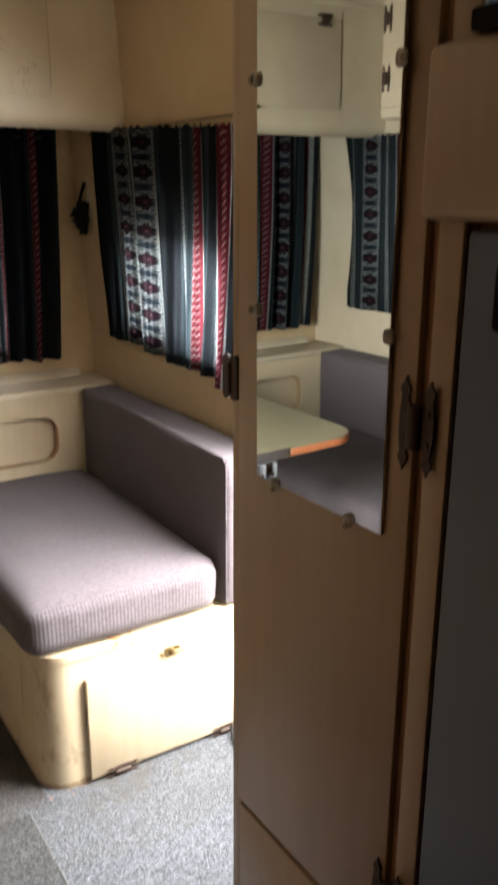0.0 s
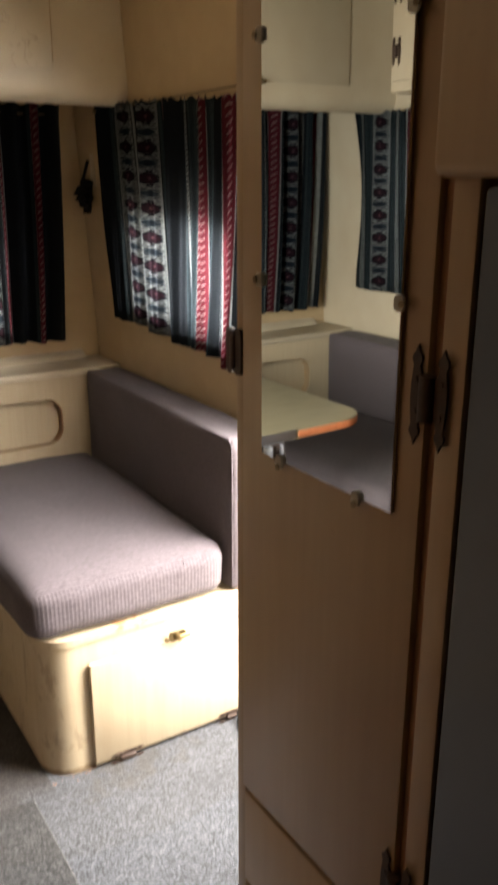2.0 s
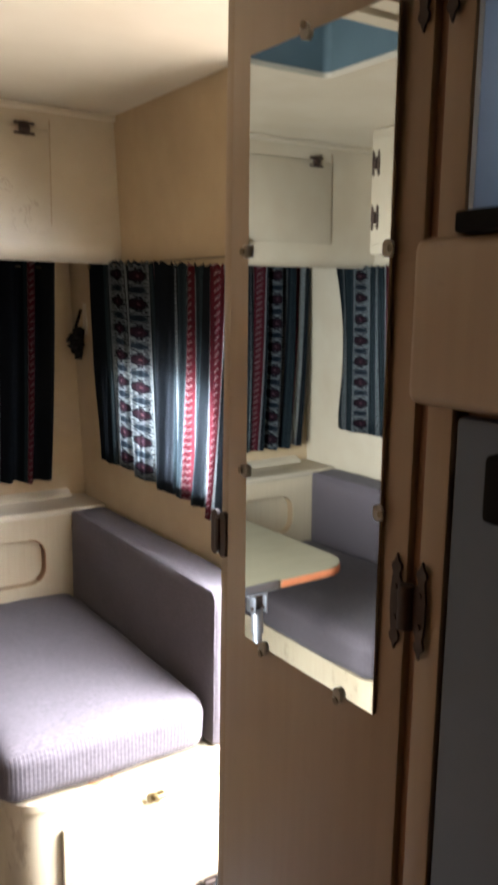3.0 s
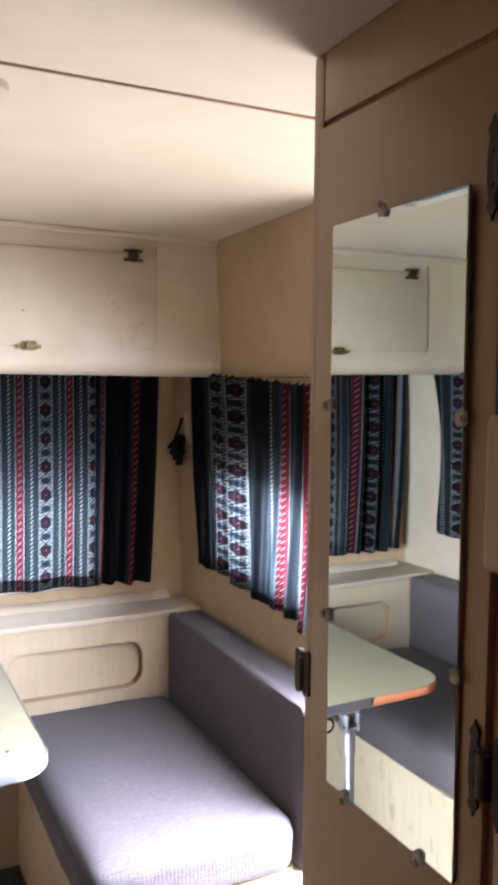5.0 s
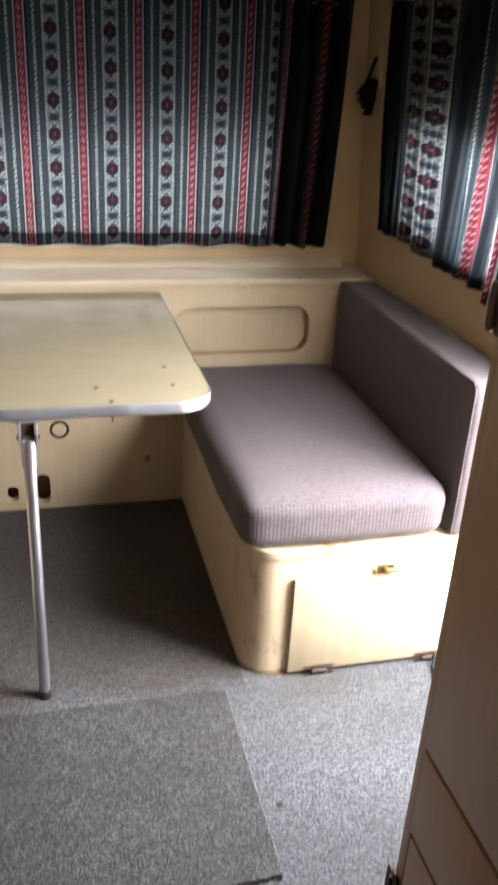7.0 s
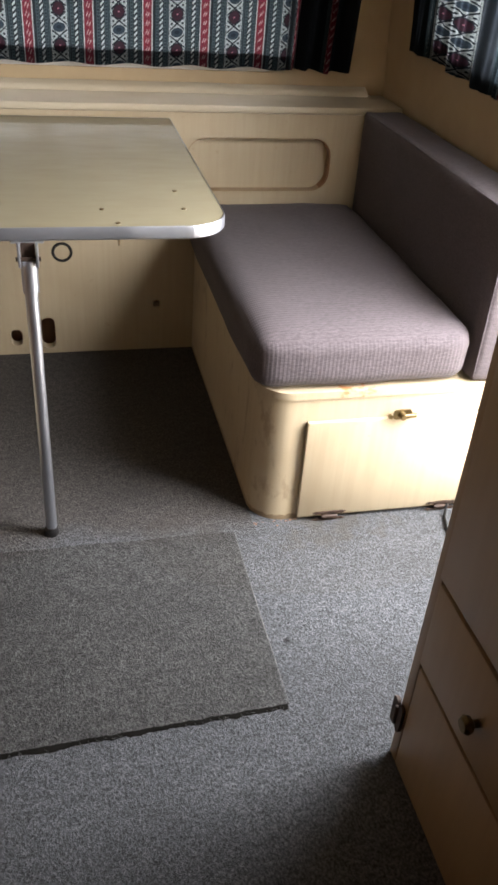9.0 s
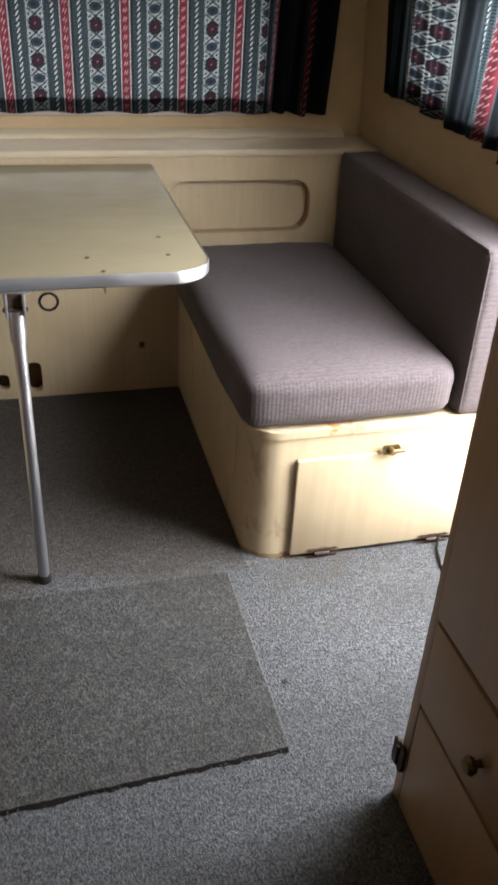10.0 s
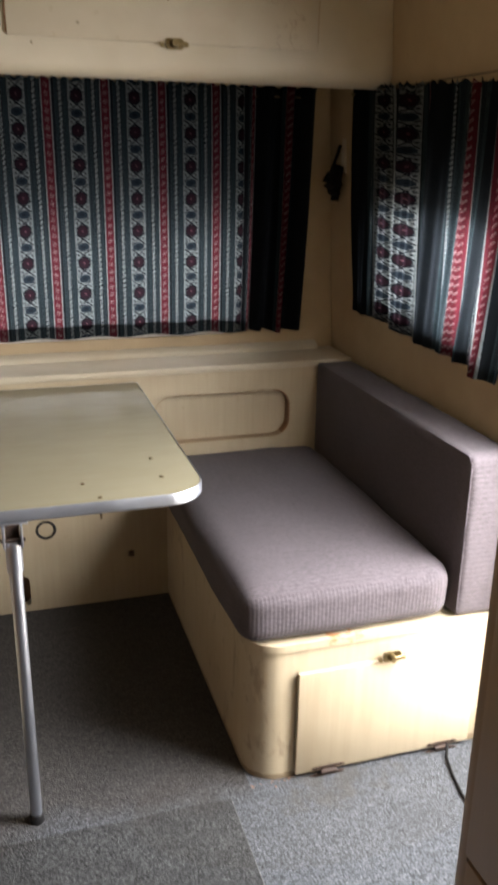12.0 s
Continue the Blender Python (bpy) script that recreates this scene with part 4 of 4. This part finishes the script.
def end_curtain(x0, x1, print0, flat_to, fold_side, label):
    """Hangs from a wire under the cupboard, close to the window."""
    zt, zb = 1.556, 0.830

    def place(s, h):
        x = x0 + (x1 - x0) * s
        loose = max(0.0, min(1.0, ((x - flat_to) * fold_side) / 0.05))
        frill = max(0.0, 1 - h / 0.05)
        z = zt + (zb - zt) * h + 0.004 * math.sin(37 * x) * h + 0.004 * frill * math.sin(210 * x)
        amp = 0.003 + 0.026 * loose + 0.004 * frill
        y = far_y(z) - 0.040 - 0.010 * loose + amp * math.sin((95 if loose > 0.5 else 41) * x + 0.6 * h) + 0.003 * math.sin(140 * x) * frill
        y -= 0.004 * math.sin(3.1 * h) + 0.012 * math.sin(math.pi * h) * 0.5
        gather = (0.012 - 0.018 * h) * loose * fold_side
        return (x + gather, y, z)

    def cloth(s):
        x = x0 + (x1 - x0) * s
        extra = max(0.0, (x - flat_to) * fold_side)
        if extra > 0:
            # bunched end: mostly dark ground, a red band showing now and then
            if fold_side > 0:
                return 0.152 * run(extra / (x1 - flat_to), BUNCH_NEAR)
            return 0.152 * run(extra / (flat_to - x0), BUNCH_FAR)
        return (x - 0.451) * 0.944 + print0

    return curtain("curtain", 260, 44, place, cloth, label, (0, 0.003, 0))


# prints line up with the red bands at x = 0.451 + 0.161 n
end_curtain(0.300, 1.378, 0.0137, 1.175, 1, "dark striped curtain with red bands drawn across the end window")
end_curtain(-0.480, 0.318, 0.060, -0.22, -1, "second striped curtain across the far half of the end window")


# the cloth is bunched: along the wire the print runs on, then vanishes into a fold
BUNCHED = ((0, 0.19), (0.170, 0.235), (0.174, 0.43), (0.190, 0.478), (0.290, 0.722), (0.335, 0.785), (0.340, 1.485), (0.470, 1.715), (0.475, 1.73), (0.500, 1.775),
           (0.505, 2.19), (0.645, 2.235), (0.648, 2.285), (0.675, 2.365), (0.715, 2.42), (0.720, 3.06), (0.765, 3.165), (0.770, 3.21), (0.800, 3.28), (0.846, 3.30),
           (0.850, 4.995), (0.940, 5.19), (1.0, 5.29))
GATHERED = ((0, 0.19), (0.12, 0.45), (0.45, 1.45), (0.62, 2.15), (0.72, 2.478), (0.90, 2.722), (1.0, 2.95))


def side_curtain(sign, y_far, y_near, label, layout):
    zb = 0.928
    # fold lines: the cloth steps back behind itself
    folds = (0.31, 0.50, 0.648, 0.77, 0.847)

    def place(s, h):
        y = y_far + (y_near - y_far) * s
        frill = max(0.0, 1 - h / 0.06)
        zt = 1.550 - 0.045 * s
        drop = 0.0 if s < 0.15 else 0.016 * min(1.0, (s - 0.15) / 0.45)
        if sign > 0 and s > 0.85:
            drop += 0.020
        z = zt + (zb - drop - zt) * h + 0.004 * frill * math.sin(190 * y) + 0.002 * math.sin(26 * s + 2) * h
        saw = 0.0
        for f, g in zip((0.0,) + folds, folds + (1.0,)):
            if f <= s <= g:
                q = (s - f) / (g - f)
                saw = math.sin(math.pi * q) ** 0.7 + 0.35 * math.sin(2 * math.pi * q)
        amp = 0.008 + 0.010 * h
        x = wall_x(z) - 0.022 - amp * saw + 0.003 * math.sin(150 * y) * frill + 0.004 * math.sin(64 * s + 2.5 * h) + 0.002 * math.sin(150 * s + 4 * h)
        swing = 0.10 * (s - 0.35) * h * h if s > 0.35 else 0.0
        if sign > 0:
            y += swing
            x -= 0.02 * s * h
        else:
            x -= 0.01 * h
        if s < 0.1:
            y -= 0.03 * math.sin(math.pi * min(1, h * 1.1)) * (0.1 - s) * 10 * (-1 if sign > 0 else 1)
        return (x if sign > 0 else 2 * XC - x, y, z)

    return curtain("curtain", 300, 40, place, lambda s: run(s, layout) * 0.152, label, (0.003 * sign, 0, 0))


side_curtain(1, 2.93, 2.06, "dark striped curtain with a red band hanging askew beside the entrance", BUNCHED)
side_curtain(-1, 2.92, 2.06, "striped curtain over the opposite side window", GATHERED)


def curtain_wire(a, b, label):
    thing = base("curtain_wire", label, "curtain wire")
    part("wire", rod(a, b, 0.002, 6), PIN, thing)
    for p in (a, b):
        bm = bmesh.new()
        bmesh.ops.create_icosphere(bm, subdivisions=1, radius=0.007, matrix=Matrix.Translation(p))
        part("hook", bm, BRASS, thing, "small brass screw hook")


curtain_wire((-0.50, far_y(1.53) - 0.03, 1.528), (1.40, far_y(1.53) - 0.03, 1.528), "thin curtain wire stretched over the end window")
curtain_wire((wall_x(1.53) - 0.022, 2.02, 1.528), (wall_x(1.53) - 0.022, 2.93, 1.528), "thin curtain wire along the side wall")


# ---------------------------------------------------------------- small things
def wall_bracket():
    thing = base("wall_clamp", "dark twisted wire clamp on a pale base by the curtain", "clamp", at=(wall_x(1.28), 3.045, 1.285))
    part("base", box(-0.010, -0.0005, -0.016, 0.016, 0.03, 0.13, 0.004), PALE, thing, "pale plastic base")
    rnd = random.Random(12)
    place = Matrix.Translation((0.002, -0.012, 0)) @ Matrix.Diagonal((2.3, 1.35, 1.1, 1))
    bm = rod((-0.012, 0.0, 0.045), (-0.016, 0.004, -0.045), 0.006, 8)
    part("clip", moved(bm, place), IRON, thing, "dark iron clip")
    part("wire", moved(rod((-0.012, 0.0, 0.10), (-0.020, 0.014, 0.03), 0.0025, 6), place), IRON, thing)
    for _ in range(13):
        z0, y0 = rnd.uniform(-0.04, 0.045), rnd.uniform(-0.016, 0.010)
        a = (-0.014 - rnd.uniform(0, 0.012), y0, z0)
        b = (a[0] - rnd.uniform(-0.006, 0.018), y0 + rnd.uniform(-0.035, 0.035), z0 + rnd.uniform(-0.030, 0.018))
        part("wire", moved(rod(a, b, rnd.uniform(0.005, 0.010), 7, 0.004), place), IRON, thing)


wall_bracket()


def cable():
    pts = [Vector((1.395, 2.050, 0.018)), Vector((1.378, 2.020, 0.006)), Vector((1.362, 1.965, 0.005)), Vector((1.350, 1.90, 0.005)), Vector((1.350, 1.82, 0.005)), Vector((1.375, 1.72, 0.005)), Vector((1.42, 1.66, 0.005))]
    solid("cable", tube(pts, 0.0032), RUBBER, "thin dark cable lying on the carpet", "cable")


cable()


def floor_mat():
    """A loose offcut of carpet with a frayed front edge."""
    xs = steps(-0.30, 0.846, 140)

    def edge(x):
        return 1.488 + 0.045 * (x + 0.3) / 1.146 + 0.0025 * noise.noise((x * 45, 0, 0)) + 0.0015 * noise.noise((x * 130, 2, 0))

    bm = bmesh.new()
    front = [bm.verts.new((x, edge(x), 0.006)) for x in xs]
    back = [bm.verts.new((x, 2.035 + 0.004 * noise.noise((x * 9, 7, 0)), 0.006)) for x in xs]
    low = [bm.verts.new((x, edge(x) - 0.001, 0.0005)) for x in xs]
    for i in range(len(xs) - 1):
        bm.faces.new((front[i], front[i + 1], back[i + 1], back[i]))
        bm.faces.new((low[i], low[i + 1], front[i + 1], front[i]))
    bm.faces.new((front[-1], back[-1], bm.verts.new((0.848, 2.035, 0.0005)), low[-1]))
    thing = base("floor_mat", "loose brown-grey carpet offcut with a frayed front edge", "mat")
    part("cover", bm, MAT_PILE, thing)
    # ragged near-black strip modelled as the shadow gap under the lifted front edge
    bm = bmesh.new()
    rows_ = []
    for x in xs:
        w = 0.0030 + 0.011 * max(0.0, noise.noise((x * 11, 3, 0))) + 0.006 * abs(noise.noise((x * 70, 5, 0)))
        rows_.append([bm.verts.new(p) for p in ((x, edge(x) - 0.0015 - w, 0.0004), (x, edge(x) - 0.0013 - w * 0.4, 0.0036), (x, edge(x) + 0.0005, 0.0063))])
    for a, b in zip(rows_, rows_[1:]):
        for i in range(2):
            bm.faces.new((a[i], b[i], b[i + 1], a[i + 1]))
    part("edge_shadow", bm, IRON, thing, "ragged near-black strip standing in for the shadow under the mat edge")
    part("edge_thread", tube([(0.8475 + 0.001 * math.sin(9 * y), y, 0.0055) for y in steps(1.535, 2.03, 24)], 0.0010, 5), THREAD, thing, "pale loose edge thread")
    rnd = random.Random(4)
    bm = bmesh.new()
    for _ in range(70):
        x = rnd.uniform(-0.1, 0.84)
        y, a, n = edge(x) - 0.001, rnd.uniform(-2.6, -0.5), rnd.uniform(0.005, 0.017)
        pts = [(x + n * q * math.cos(a + 0.8 * q), y + n * q * math.sin(a + 0.8 * q), 0.004 - 0.0025 * q) for q in (0, 0.35, 0.7, 1)]
        join(bm, tube(pts, 0.0008, 4))
    tagged(part("frayed_threads", bm, MAT_PILE, thing), "loose frayed threads", kind="stuff")


def debris():
    rnd = random.Random(9)
    bm = bmesh.new()
    for _ in range(16):
        x, y, q = 0.93 + rnd.uniform(-0.04, 0.09), 2.066 - rnd.random() ** 2 * 0.022, rnd.uniform(0.001, 0.0028)
        box(x - q, x + q, y - q * 0.6, y + q * 0.6, 0.0, q * 0.8, q * 0.2, 1, bm)
    solid("debris", bm, WOOD, "crumbs of rusty debris on the carpet by the bench", "debris", "stuff")


debris()


floor_mat()
